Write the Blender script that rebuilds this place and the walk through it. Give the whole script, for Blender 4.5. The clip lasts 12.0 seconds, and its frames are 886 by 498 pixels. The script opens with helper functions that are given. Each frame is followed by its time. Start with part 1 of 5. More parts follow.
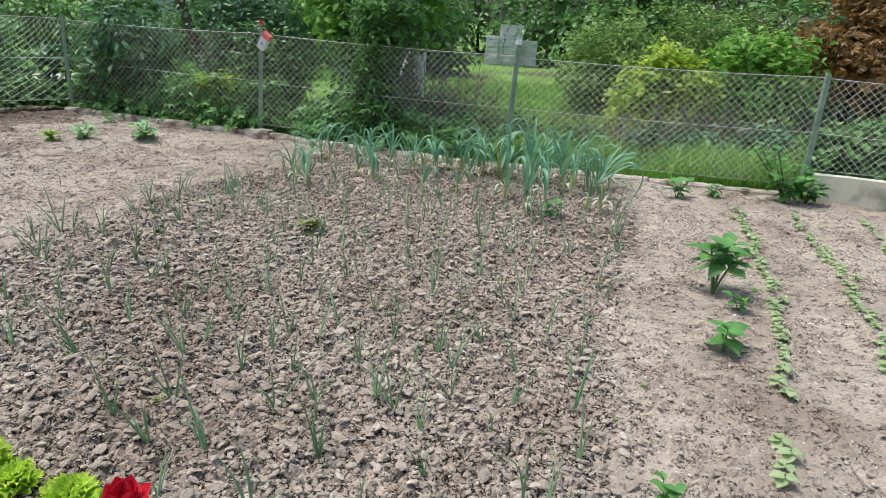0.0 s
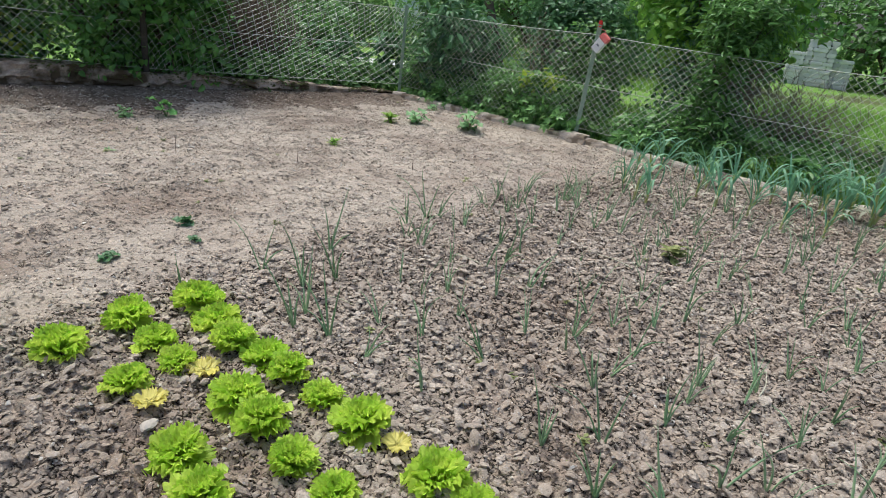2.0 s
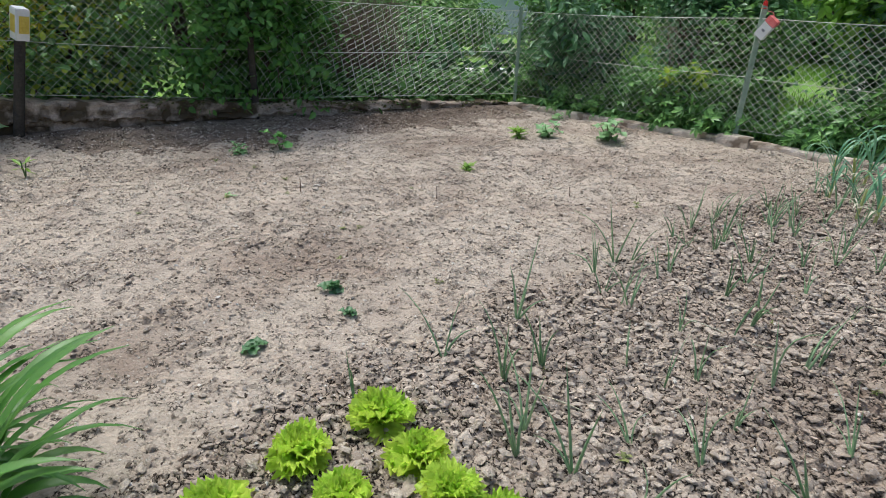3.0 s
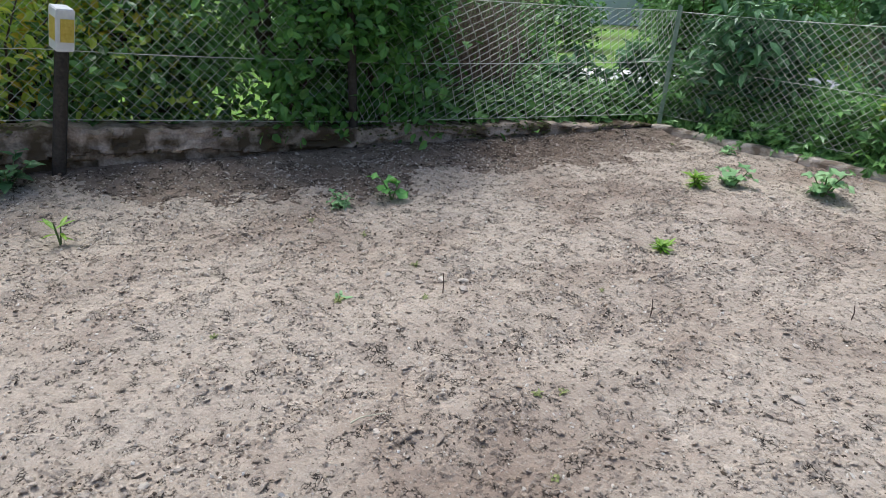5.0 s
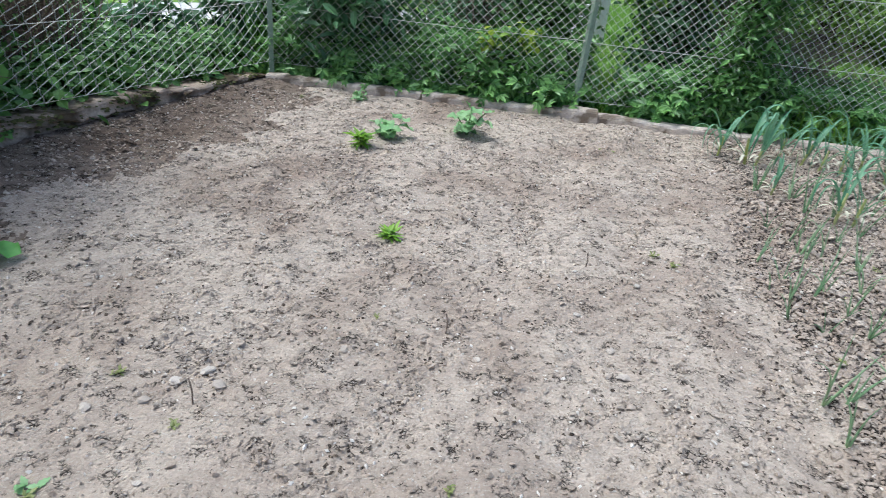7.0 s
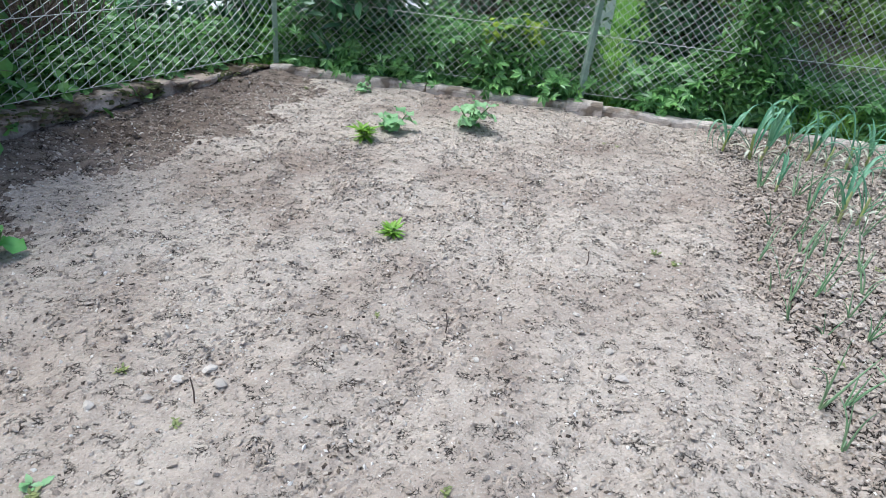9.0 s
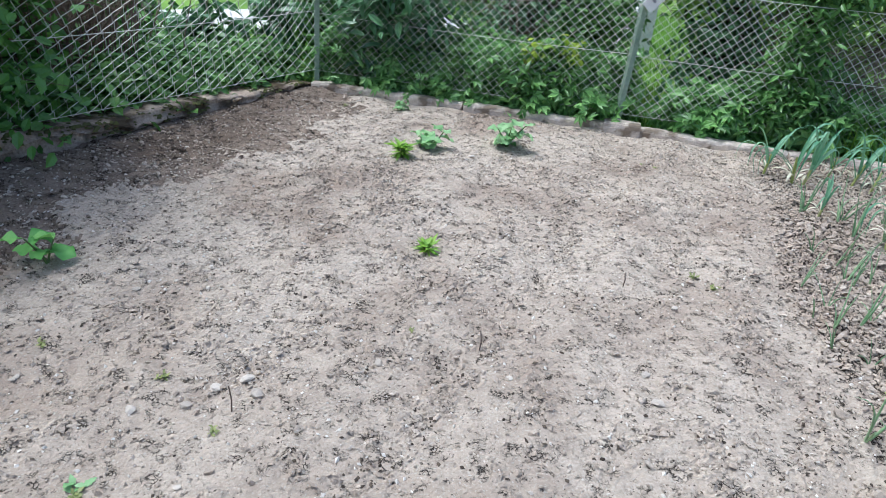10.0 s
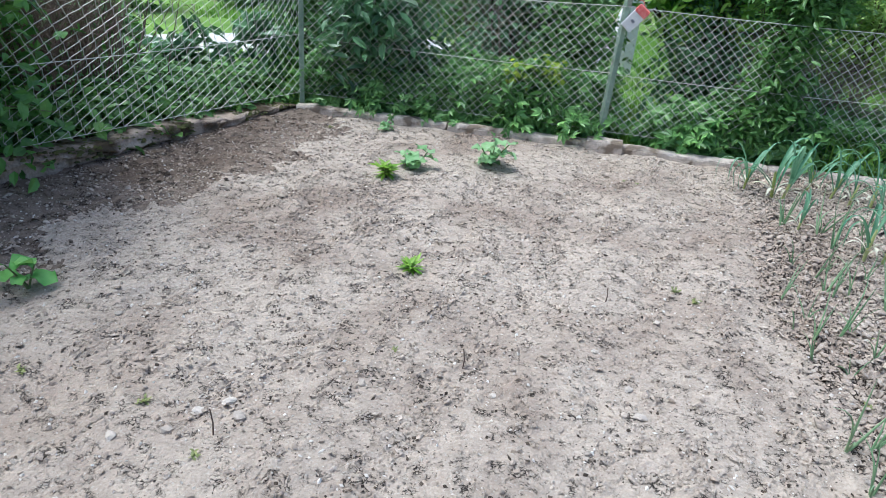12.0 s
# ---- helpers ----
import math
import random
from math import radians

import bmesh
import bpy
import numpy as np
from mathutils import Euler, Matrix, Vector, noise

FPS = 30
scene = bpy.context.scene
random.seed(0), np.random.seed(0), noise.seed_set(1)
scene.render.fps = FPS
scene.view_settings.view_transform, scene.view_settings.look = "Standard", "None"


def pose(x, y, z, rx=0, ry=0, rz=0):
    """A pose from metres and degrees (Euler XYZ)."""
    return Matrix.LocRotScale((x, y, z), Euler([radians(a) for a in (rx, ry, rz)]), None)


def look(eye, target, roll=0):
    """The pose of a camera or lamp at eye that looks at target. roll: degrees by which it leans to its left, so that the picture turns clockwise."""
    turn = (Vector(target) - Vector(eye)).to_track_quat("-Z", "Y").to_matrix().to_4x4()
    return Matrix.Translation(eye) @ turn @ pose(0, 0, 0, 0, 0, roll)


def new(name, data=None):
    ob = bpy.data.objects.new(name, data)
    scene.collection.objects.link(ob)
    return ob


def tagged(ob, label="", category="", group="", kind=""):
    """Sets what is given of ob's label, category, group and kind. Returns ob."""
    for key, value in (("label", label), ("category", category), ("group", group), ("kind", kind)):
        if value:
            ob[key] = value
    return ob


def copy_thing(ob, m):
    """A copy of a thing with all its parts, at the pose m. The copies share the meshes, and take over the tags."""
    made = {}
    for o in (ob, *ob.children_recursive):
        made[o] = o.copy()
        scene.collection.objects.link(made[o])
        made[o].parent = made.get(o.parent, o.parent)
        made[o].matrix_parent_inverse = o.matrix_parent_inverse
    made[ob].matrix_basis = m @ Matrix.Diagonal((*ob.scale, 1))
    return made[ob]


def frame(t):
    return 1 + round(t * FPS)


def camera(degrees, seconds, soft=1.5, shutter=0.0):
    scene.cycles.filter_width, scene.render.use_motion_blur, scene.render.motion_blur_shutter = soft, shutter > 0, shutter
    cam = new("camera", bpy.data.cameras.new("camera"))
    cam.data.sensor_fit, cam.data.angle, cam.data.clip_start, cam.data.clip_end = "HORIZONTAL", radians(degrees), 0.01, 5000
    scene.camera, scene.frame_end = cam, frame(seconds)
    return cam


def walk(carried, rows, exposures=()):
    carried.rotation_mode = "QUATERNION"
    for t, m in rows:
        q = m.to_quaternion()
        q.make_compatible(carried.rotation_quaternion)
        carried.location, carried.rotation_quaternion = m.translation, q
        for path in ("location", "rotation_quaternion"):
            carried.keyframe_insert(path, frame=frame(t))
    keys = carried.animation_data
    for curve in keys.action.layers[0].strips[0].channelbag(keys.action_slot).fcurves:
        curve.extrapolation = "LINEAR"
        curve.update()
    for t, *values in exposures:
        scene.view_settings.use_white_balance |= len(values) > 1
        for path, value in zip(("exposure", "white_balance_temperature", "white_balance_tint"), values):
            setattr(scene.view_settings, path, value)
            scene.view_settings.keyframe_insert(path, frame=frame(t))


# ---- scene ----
cam = camera(70.7, 12.0, soft=0.35, shutter=0.08)
PATH = [
    (0, (0.059, 0.53, 1.422), (-0.096, 2.402, 0.735), 4.2),
    (0.5, (-0.003, 0.567, 1.407), (-0.223, 2.427, 0.708), 4.7),
    (1, (-0.087, 0.646, 1.355), (-0.674, 2.437, 0.685), 4.3),
    (1.5, (-0.523, 0.622, 1.338), (-1.249, 2.357, 0.658), 4.6),
    (2, (-0.871, 0.623, 1.333), (-1.678, 2.294, 0.587), 7.1),
    (2.5, (-1.289, 0.838, 1.267), (-2.334, 2.355, 0.487), -0.9),
    (2.7, (-1.472, 0.917, 1.246), (-2.509, 2.455, 0.498), 1.7),
    (4.3, (-2.706, 1.613, 1.274), (-3.697, 3.18, 0.525), -0.1),
    (4.5, (-2.851, 1.673, 1.295), (-3.865, 3.217, 0.528), 1.0),
    (5, (-3.212, 1.858, 1.335), (-4.349, 3.295, 0.534), 2.4),
    (5.5, (-3.543, 2.009, 1.346), (-4.567, 3.553, 0.592), 0.1),
    (6, (-3.768, 2.136, 1.381), (-4.316, 3.87, 0.55), 3.1),
    (6.5, (-3.964, 2.283, 1.38), (-4.283, 4.001, 0.407), 1.3),
    (7, (-4.148, 2.345, 1.396), (-4.032, 4.112, 0.468), 5.4),
    (7.2, (-4.15, 2.328, 1.404), (-3.843, 4.072, 0.475), 8.0),
    (8.8, (-4.124, 2.357, 1.443), (-4.056, 4.108, 0.481), 5.0),
    (9, (-4.132, 2.359, 1.447), (-4.031, 4.107, 0.48), 5.6),
    (9.5, (-4.125, 2.354, 1.452), (-4.082, 4.114, 0.503), 6.3),
    (10, (-4.151, 2.347, 1.45), (-4.154, 4.12, 0.523), 5.4),
    (10.5, (-4.14, 2.343, 1.448), (-4.196, 4.128, 0.547), 4.5),
    (11, (-4.141, 2.34, 1.458), (-4.115, 4.116, 0.539), 6.1),
    (11.5, (-4.123, 2.333, 1.46), (-4.089, 4.122, 0.566), 5.3),
    (12, (-4.117, 2.333, 1.46), (-4.095, 4.134, 0.589), 4.8),
]
EXPOSURE = [(0, -0.13, 5950, 6), (2.7, -0.24, 5950, 6), (5, -0.20, 5750, 8), (7, -0.08, 5500, 6), (9, 0.05, 5350, 6), (12, 0.05, 5350, 6)]
walk(cam, [(t, look(eye, target, roll)) for t, eye, target, roll in PATH], EXPOSURE)

# ---- light: a bright overcast day with a high, veiled sun ----
SUN_TURN, SUN_HEIGHT = radians(280), radians(68)
world = bpy.data.worlds.new("sky")
scene.world = world
world.use_nodes = True
sky = world.node_tree.nodes.new("ShaderNodeTexSky")
sky.sky_type, sky.sun_disc = "NISHITA", False
sky.sun_elevation, sky.sun_rotation = SUN_HEIGHT, SUN_TURN
sky.air_density, sky.dust_density, sky.ozone_density = 0.75, 4.5, 0.5
backing = world.node_tree.nodes["Background"]
backing.inputs[1].default_value = 0.21
world.node_tree.links.new(sky.outputs[0], backing.inputs[0])
sun = new("sun", bpy.data.lights.new("sun", "SUN"))
sun.data.energy, sun.data.angle, sun.data.color = 2.1, radians(18), (1.0, 0.97, 0.92)
away = Vector((math.sin(SUN_TURN) * math.cos(SUN_HEIGHT), math.cos(SUN_TURN) * math.cos(SUN_HEIGHT), math.sin(SUN_HEIGHT)))
sun.matrix_world = look(away * 30, (0, 0, 0))

# ---- materials ----


def material(name, base, second, scale=8.0, rough=0.8, bump=0.3, fine=60.0, metal=0.0, vary="", through_light=0.0, third=None, third_scale=1.5, gap=0.02, cover=0.5):
    """A two-scale noise material. vary: 'island' or 'object' shifts the mix for each piece."""
    m = bpy.data.materials.new(name)
    m.use_nodes = True
    n, link = m.node_tree.nodes, m.node_tree.links.new
    out, bsdf = n["Material Output"], n["Principled BSDF"]
    where = n.new("ShaderNodeTexCoord")
    broad, grain = n.new("ShaderNodeTexNoise"), n.new("ShaderNodeTexNoise")
    broad.inputs["Scale"].default_value, broad.inputs["Detail"].default_value = scale, 5
    grain.inputs["Scale"].default_value, grain.inputs["Detail"].default_value = fine, 6
    link(where.outputs["Object"], broad.inputs["Vector"])
    link(where.outputs["Object"], grain.inputs["Vector"])
    total = n.new("ShaderNodeMath")
    total.operation = "MULTIPLY_ADD"
    link(grain.outputs["Fac"], total.inputs[0])
    total.inputs[1].default_value = 0.6
    link(broad.outputs["Fac"], total.inputs[2])
    spread = n.new("ShaderNodeMapRange")
    spread.inputs["From Min"].default_value, spread.inputs["From Max"].default_value = 0.55, 1.05
    link(total.outputs[0], spread.inputs["Value"])
    fac = spread.outputs["Result"]
    if vary:
        chance = n.new("ShaderNodeNewGeometry" if vary == "island" else "ShaderNodeObjectInfo")
        blend = n.new("ShaderNodeMath")
        blend.operation = "MULTIPLY_ADD"
        link(chance.outputs["Random Per Island" if vary == "island" else "Random"], blend.inputs[0])
        blend.inputs[1].default_value = 0.7
        less = n.new("ShaderNodeMath")
        less.operation = "MULTIPLY"
        link(fac, less.inputs[0])
        less.inputs[1].default_value = 0.35
        link(less.outputs[0], blend.inputs[2])
        fac = blend.outputs[0]
    mix = n.new("ShaderNodeMix")
    mix.data_type = "RGBA"
    link(fac, mix.inputs["Factor"])
    mix.inputs["A"].default_value, mix.inputs["B"].default_value = (*base, 1), (*second, 1)
    colour = mix.outputs["Result"]
    if third:
        patch = n.new("ShaderNodeTexNoise")
        patch.inputs["Scale"].default_value, patch.inputs["Detail"].default_value = third_scale, 6
        link(where.outputs["Object"], patch.inputs["Vector"])
        edge = n.new("ShaderNodeMapRange")
        edge.inputs["From Min"].default_value, edge.inputs["From Max"].default_value = cover, cover + 0.12
        link(patch.outputs["Fac"], edge.inputs["Value"])
        over = n.new("ShaderNodeMix")
        over.data_type = "RGBA"
        link(edge.outputs["Result"], over.inputs["Factor"])
        link(colour, over.inputs["A"])
        over.inputs["B"].default_value = (*third, 1)
        colour = over.outputs["Result"]
    link(colour, bsdf.inputs["Base Color"])
    bsdf.inputs["Roughness"].default_value, bsdf.inputs["Metallic"].default_value = rough, metal
    bsdf.inputs["Specular IOR Level"].default_value = 0.3
    if bump:
        relief = n.new("ShaderNodeBump")
        relief.inputs["Strength"].default_value, relief.inputs["Distance"].default_value = bump, gap
        link(total.outputs[0], relief.inputs["Height"])
        link(relief.outputs[0], bsdf.inputs["Normal"])
    if through_light:
        glow, both = n.new("ShaderNodeBsdfTranslucent"), n.new("ShaderNodeMixShader")
        link(colour, glow.inputs["Color"])
        both.inputs[0].default_value = through_light
        link(bsdf.outputs[0], both.inputs[1])
        link(glow.outputs[0], both.inputs[2])
        link(both.outputs[0], out.inputs["Surface"])
    return m


def leafy(name, dark, light, rough=0.38, through_light=0.42, vary="island"):
    m = material(name, dark, light, 3.0, rough, 0.15, 45.0, 0.0, vary, through_light, gap=0.01)
    m.node_tree.nodes["Principled BSDF"].inputs["Specular IOR Level"].default_value = 0.55
    return m




def earth_material(name, dark, mid, pale, damp, island=False, flaked=0.5, flake=70.0):
    """Crumbly earth: broad damp patches, pores and cracks with their shade painted dark, pale dusty tops, and a crust
    that has broken into small flakes; flaked: where (0 everywhere, 1 nowhere).
    """
    m = bpy.data.materials.new(name)
    m.use_nodes = True
    n, link = m.node_tree.nodes, m.node_tree.links.new
    bsdf, where = n["Principled BSDF"], n.new("ShaderNodeTexCoord")

    def noise_at(scale, detail, low, high, rough=0.6):
        t, r = n.new("ShaderNodeTexNoise"), n.new("ShaderNodeMapRange")
        t.inputs["Scale"].default_value, t.inputs["Detail"].default_value, t.inputs["Roughness"].default_value = scale, detail, rough
        link(where.outputs["Object"], t.inputs["Vector"])
        r.inputs["From Min"].default_value, r.inputs["From Max"].default_value = low, high
        link(t.outputs["Fac"], r.inputs["Value"])
        return t.outputs["Fac"], r.outputs["Result"]

    def blend(fac, a, b):
        x = n.new("ShaderNodeMix")
        x.data_type = "RGBA"
        link(fac, x.inputs["Factor"])
        for key, c in (("A", a), ("B", b)):
            if isinstance(c, tuple):
                x.inputs[key].default_value = (*c, 1)
            else:
                link(c, x.inputs[key])
        return x.outputs["Result"]

    _, broad = noise_at(1.1, 5, 0.46, 0.66)
    _, medium = noise_at(15.0, 6, 0.28, 0.72)
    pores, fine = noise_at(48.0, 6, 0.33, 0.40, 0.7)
    _, dust = noise_at(110.0, 3, 0.56, 0.68)
    _, grit = noise_at(75.0, 4, 0.42, 0.60, 0.65)
    share = n.new("ShaderNodeMath")
    share.operation = "MULTIPLY_ADD"
    link(medium, share.inputs[0])
    share.inputs[1].default_value = 0.65
    half = n.new("ShaderNodeMath")
    half.operation = "MULTIPLY"
    link(grit, half.inputs[0])
    half.inputs[1].default_value = 0.35
    link(half.outputs[0], share.inputs[2])
    body = blend(share.outputs[0], mid, pale)
    if island:
        chance = n.new("ShaderNodeNewGeometry")
        body = blend(chance.outputs["Random Per Island"], mid, body)
    body = blend(broad, body, damp)
    # the pits of the bump are blended to dark: painted shade in the pores
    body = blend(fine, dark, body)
    speck = n.new("ShaderNodeMath")
    speck.operation = "MULTIPLY"
    link(dust, speck.inputs[0])
    speck.inputs[1].default_value = 0.3
    body = blend(speck.outputs[0], body, tuple(min(0.7, c * 1.35) for c in pale))
    bsdf.inputs["Roughness"].default_value, bsdf.inputs["Specular IOR Level"].default_value = 0.95, 0.15
    relief = n.new("ShaderNodeBump")
    relief.inputs["Strength"].default_value, relief.inputs["Distance"].default_value = 1.0, 0.016
    wave = n.new("ShaderNodeTexNoise")
    wave.inputs["Scale"].default_value, wave.inputs["Detail"].default_value = 26.0, 5
    link(where.outputs["Object"], wave.inputs["Vector"])
    bent = n.new("ShaderNodeVectorMath")
    bent.operation = "MULTIPLY_ADD"
    link(wave.outputs["Color"], bent.inputs[0])
    bent.inputs[1].default_value = (0.05, 0.05, 0.05)
    link(where.outputs["Object"], bent.inputs[2])
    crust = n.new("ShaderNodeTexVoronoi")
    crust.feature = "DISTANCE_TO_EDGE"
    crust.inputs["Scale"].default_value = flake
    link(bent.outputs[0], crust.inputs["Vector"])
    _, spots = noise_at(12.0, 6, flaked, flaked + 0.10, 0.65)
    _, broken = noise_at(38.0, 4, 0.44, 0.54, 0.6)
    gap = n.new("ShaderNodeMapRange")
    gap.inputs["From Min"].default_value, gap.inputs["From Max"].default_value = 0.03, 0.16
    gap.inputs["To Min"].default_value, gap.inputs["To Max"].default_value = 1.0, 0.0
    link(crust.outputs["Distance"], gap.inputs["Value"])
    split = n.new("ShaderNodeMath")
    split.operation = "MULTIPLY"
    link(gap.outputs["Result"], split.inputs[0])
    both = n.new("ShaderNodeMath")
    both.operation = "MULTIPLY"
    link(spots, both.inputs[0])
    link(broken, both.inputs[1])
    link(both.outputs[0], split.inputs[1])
    # gaps between flakes go near-black, crevice shade put into the colour
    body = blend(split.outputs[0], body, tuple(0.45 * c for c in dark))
    link(body, bsdf.inputs["Base Color"])
    height = n.new("ShaderNodeMath")
    height.operation = "MULTIPLY_ADD"
    link(split.outputs[0], height.inputs[0])
    height.inputs[1].default_value = -0.7
    link(pores, height.inputs[2])
    link(height.outputs[0], relief.inputs["Height"])
    link(relief.outputs[0], bsdf.inputs["Normal"])
    return m


# the first colour of each earth is the painted shade of pores and cracks
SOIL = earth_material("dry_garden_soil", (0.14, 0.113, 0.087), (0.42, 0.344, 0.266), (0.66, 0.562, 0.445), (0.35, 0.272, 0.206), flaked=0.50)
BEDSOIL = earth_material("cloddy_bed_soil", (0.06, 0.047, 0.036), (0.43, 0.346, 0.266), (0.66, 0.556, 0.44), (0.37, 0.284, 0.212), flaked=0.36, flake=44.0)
CLOD = earth_material("soil_clods", (0.16, 0.128, 0.098), (0.45, 0.368, 0.285), (0.84, 0.73, 0.59), (0.42, 0.334, 0.252), True, 0.9)
DARKEARTH = earth_material("dark_earth", (0.065, 0.048, 0.034), (0.19, 0.144, 0.107), (0.36, 0.286, 0.218), (0.17, 0.125, 0.09), flaked=0.48)
STONE = material("pale_stone", (0.38, 0.325, 0.26), (0.66, 0.59, 0.49), 20.0, 0.8, 0.4, 90.0, vary="object", gap=0.004)
# near-black crumb colour: mostly shade of small crevices, partly plant debris
CREVICE = material("crevice_shade_and_debris", (0.035, 0.027, 0.02), (0.15, 0.115, 0.082), 20.0, 0.95, 0.3, 90.0, vary="island", gap=0.003)
CHIP = material("pale_chips", (0.56, 0.49, 0.40), (0.85, 0.80, 0.70), 20.0, 0.8, 0.2, 90.0, vary="island", gap=0.003)
PILLAR = material("grey_field_stone", (0.66, 0.63, 0.63), (0.90, 0.87, 0.87), 9.0, 0.85, 0.5, 50.0, vary="object", gap=0.01)
EARTH = material("grassy_earth", (0.11, 0.22, 0.035), (0.24, 0.40, 0.07), 1.2, 0.95, 0.6, 35.0, third=(0.12, 0.13, 0.05), third_scale=0.35)
CONCRETE = material("old_concrete", (0.21, 0.155, 0.115), (0.58, 0.475, 0.375), 7.0, 0.92, 0.9, 70.0, third=(0.095, 0.07, 0.042), third_scale=4.6, gap=0.012, cover=0.45)
MOSS = leafy("brown_moss", (0.045, 0.045, 0.014), (0.13, 0.135, 0.035), 0.9, 0.0)
KERB = material("pale_kerb_concrete", (0.46, 0.385, 0.305), (0.80, 0.70, 0.585), 16.0, 0.9, 0.9, 90.0, third=(0.24, 0.19, 0.138), third_scale=8.0, gap=0.014, cover=0.49)
SLAB = material("greenish_board", (0.64, 0.62, 0.46), (0.80, 0.77, 0.60), 3.0, 0.75, 0.2, 40.0, third=(0.33, 0.33, 0.24), third_scale=2.0)
PAVING = material("pale_paving", (0.62, 0.60, 0.56), (0.78, 0.77, 0.74), 1.5, 0.9, 0.2, 30.0)
WHITECONCRETE = material("white_concrete", (0.74, 0.73, 0.72), (0.86, 0.86, 0.86), 6.0, 0.85, 0.2, 50.0)
WIRE = material("galvanised_wire", (0.52, 0.50, 0.43), (0.80, 0.78, 0.70), 6.0, 0.4, 0.0, 40.0, metal=0.0, vary="island")
POST = material("weathered_green_steel", (0.17, 0.25, 0.175), (0.34, 0.42, 0.32), 9.0, 0.6, 0.3, 70.0, metal=0.0, third=(0.16, 0.11, 0.075), third_scale=5.0, cover=0.6)
DARKPOST = material("dark_wooden_post", (0.035, 0.03, 0.025), (0.09, 0.075, 0.06), 9.0, 0.85, 0.5, 60.0)
WHITE = material("white_carton", (0.72, 0.72, 0.72), (0.82, 0.82, 0.82), 20.0, 0.45, 0.15, 60.0)
RED = material("red_plastic", (0.62, 0.03, 0.02), (0.75, 0.06, 0.04), 20.0, 0.4, 0.1, 60.0)
PINKRED = material("faded_red_print", (0.78, 0.14, 0.13), (0.85, 0.3, 0.28), 30.0, 0.5, 0.1, 60.0)
YELLOW = material("yellow_print", (0.55, 0.40, 0.06), (0.70, 0.55, 0.12), 30.0, 0.5, 0.1, 60.0)
GREYPRINT = material("grey_print", (0.20, 0.21, 0.25), (0.33, 0.34, 0.38), 40.0, 0.5, 0.0, 60.0)
BARK = material("brown_bark", (0.05, 0.037, 0.026), (0.13, 0.10, 0.075), 12.0, 0.9, 0.7, 60.0)
PALEBARK = material("pale_bark", (0.35, 0.33, 0.30), (0.55, 0.53, 0.50), 12.0, 0.9, 0.5, 60.0)
DEADTWIG = material("dark_dead_twigs", (0.05, 0.036, 0.028), (0.32, 0.255, 0.20), 12.0, 0.9, 0.2, 60.0, vary="island")
TWIG = material("dry_twigs", (0.06, 0.042, 0.03), (0.24, 0.18, 0.135), 12.0, 0.9, 0.2, 60.0, vary="island")
HOUSE = material("pale_blue_plaster", (0.66, 0.70, 0.76), (0.74, 0.78, 0.82), 2.0, 0.9, 0.1, 30.0)
GLASS = material("dark_window_pane", (0.03, 0.035, 0.04), (0.05, 0.06, 0.07), 2.0, 0.1, 0.0, 30.0)
ROOF = material("clay_roof", (0.22, 0.10, 0.07), (0.32, 0.16, 0.11), 4.0, 0.85, 0.4, 30.0)
LETTUCE = leafy("lettuce_leaf", (0.44, 0.70, 0.05), (0.74, 0.88, 0.13), 0.5, 0.4, "object")
WILTED = leafy("wilted_leaf", (0.66, 0.58, 0.10), (0.80, 0.72, 0.22), 0.6, 0.2, "object")
ONION = leafy("onion_leaf", (0.17, 0.32, 0.14), (0.40, 0.56, 0.30), 0.5, 0.15, "object")
LEEK = leafy("leek_leaf", (0.09, 0.27, 0.14), (0.32, 0.56, 0.33), 0.4, 0.35, "object")
LEEKSTEM = leafy("leek_stem", (0.40, 0.46, 0.12), (0.60, 0.62, 0.28), 0.5, 0.2, "object")
DRYLEAF = leafy("dry_leek_leaf", (0.50, 0.47, 0.32), (0.70, 0.68, 0.52), 0.7, 0.2, "object")
CABBAGE = leafy("cabbage_leaf", (0.17, 0.37, 0.12), (0.40, 0.60, 0.29), 0.5, 0.2, "object")
SEEDLING = leafy("fresh_cabbage_leaf", (0.13, 0.40, 0.07), (0.32, 0.62, 0.16), 0.5, 0.25, "object")
TUFT = leafy("bright_tuft_leaf", (0.16, 0.34, 0.03), (0.34, 0.54, 0.06), 0.5, 0.3, "object")
PEPPER = leafy("potato_leaf", (0.07, 0.22, 0.04), (0.20, 0.42, 0.10), 0.45, 0.25, "object")
BEAN = leafy("bean_leaf", (0.28, 0.40, 0.15), (0.52, 0.62, 0.32), 0.5, 0.3, "object")
STEM = leafy("green_stem", (0.10, 0.16, 0.05), (0.17, 0.24, 0.08), 0.6, 0.1, "object")
WEED = leafy("weed_leaf", (0.17, 0.21, 0.06), (0.38, 0.40, 0.14), 0.5, 0.25, "object")
BLADE = leafy("broad_grass_blade", (0.06, 0.19, 0.03), (0.17, 0.36, 0.06), 0.4, 0.3, "object")
PETAL = leafy("red_petal", (0.55, 0.005, 0.02), (0.75, 0.02, 0.05), 0.5, 0.25, "object")
BUD = material("peony_bud", (0.50, 0.56, 0.28), (0.68, 0.07, 0.20), 26.0, 0.5, 0.1, 60.0)
BLOSSOM = leafy("white_blossom", (0.70, 0.70, 0.62), (0.82, 0.82, 0.76), 0.6, 0.2)
YELLOWBLOSSOM = leafy("yellow_blossom", (0.55, 0.42, 0.02), (0.75, 0.62, 0.06), 0.6, 0.2)
PRIVET = leafy("dark_privet", (0.02, 0.085, 0.014), (0.24, 0.50, 0.10), through_light=0.36)
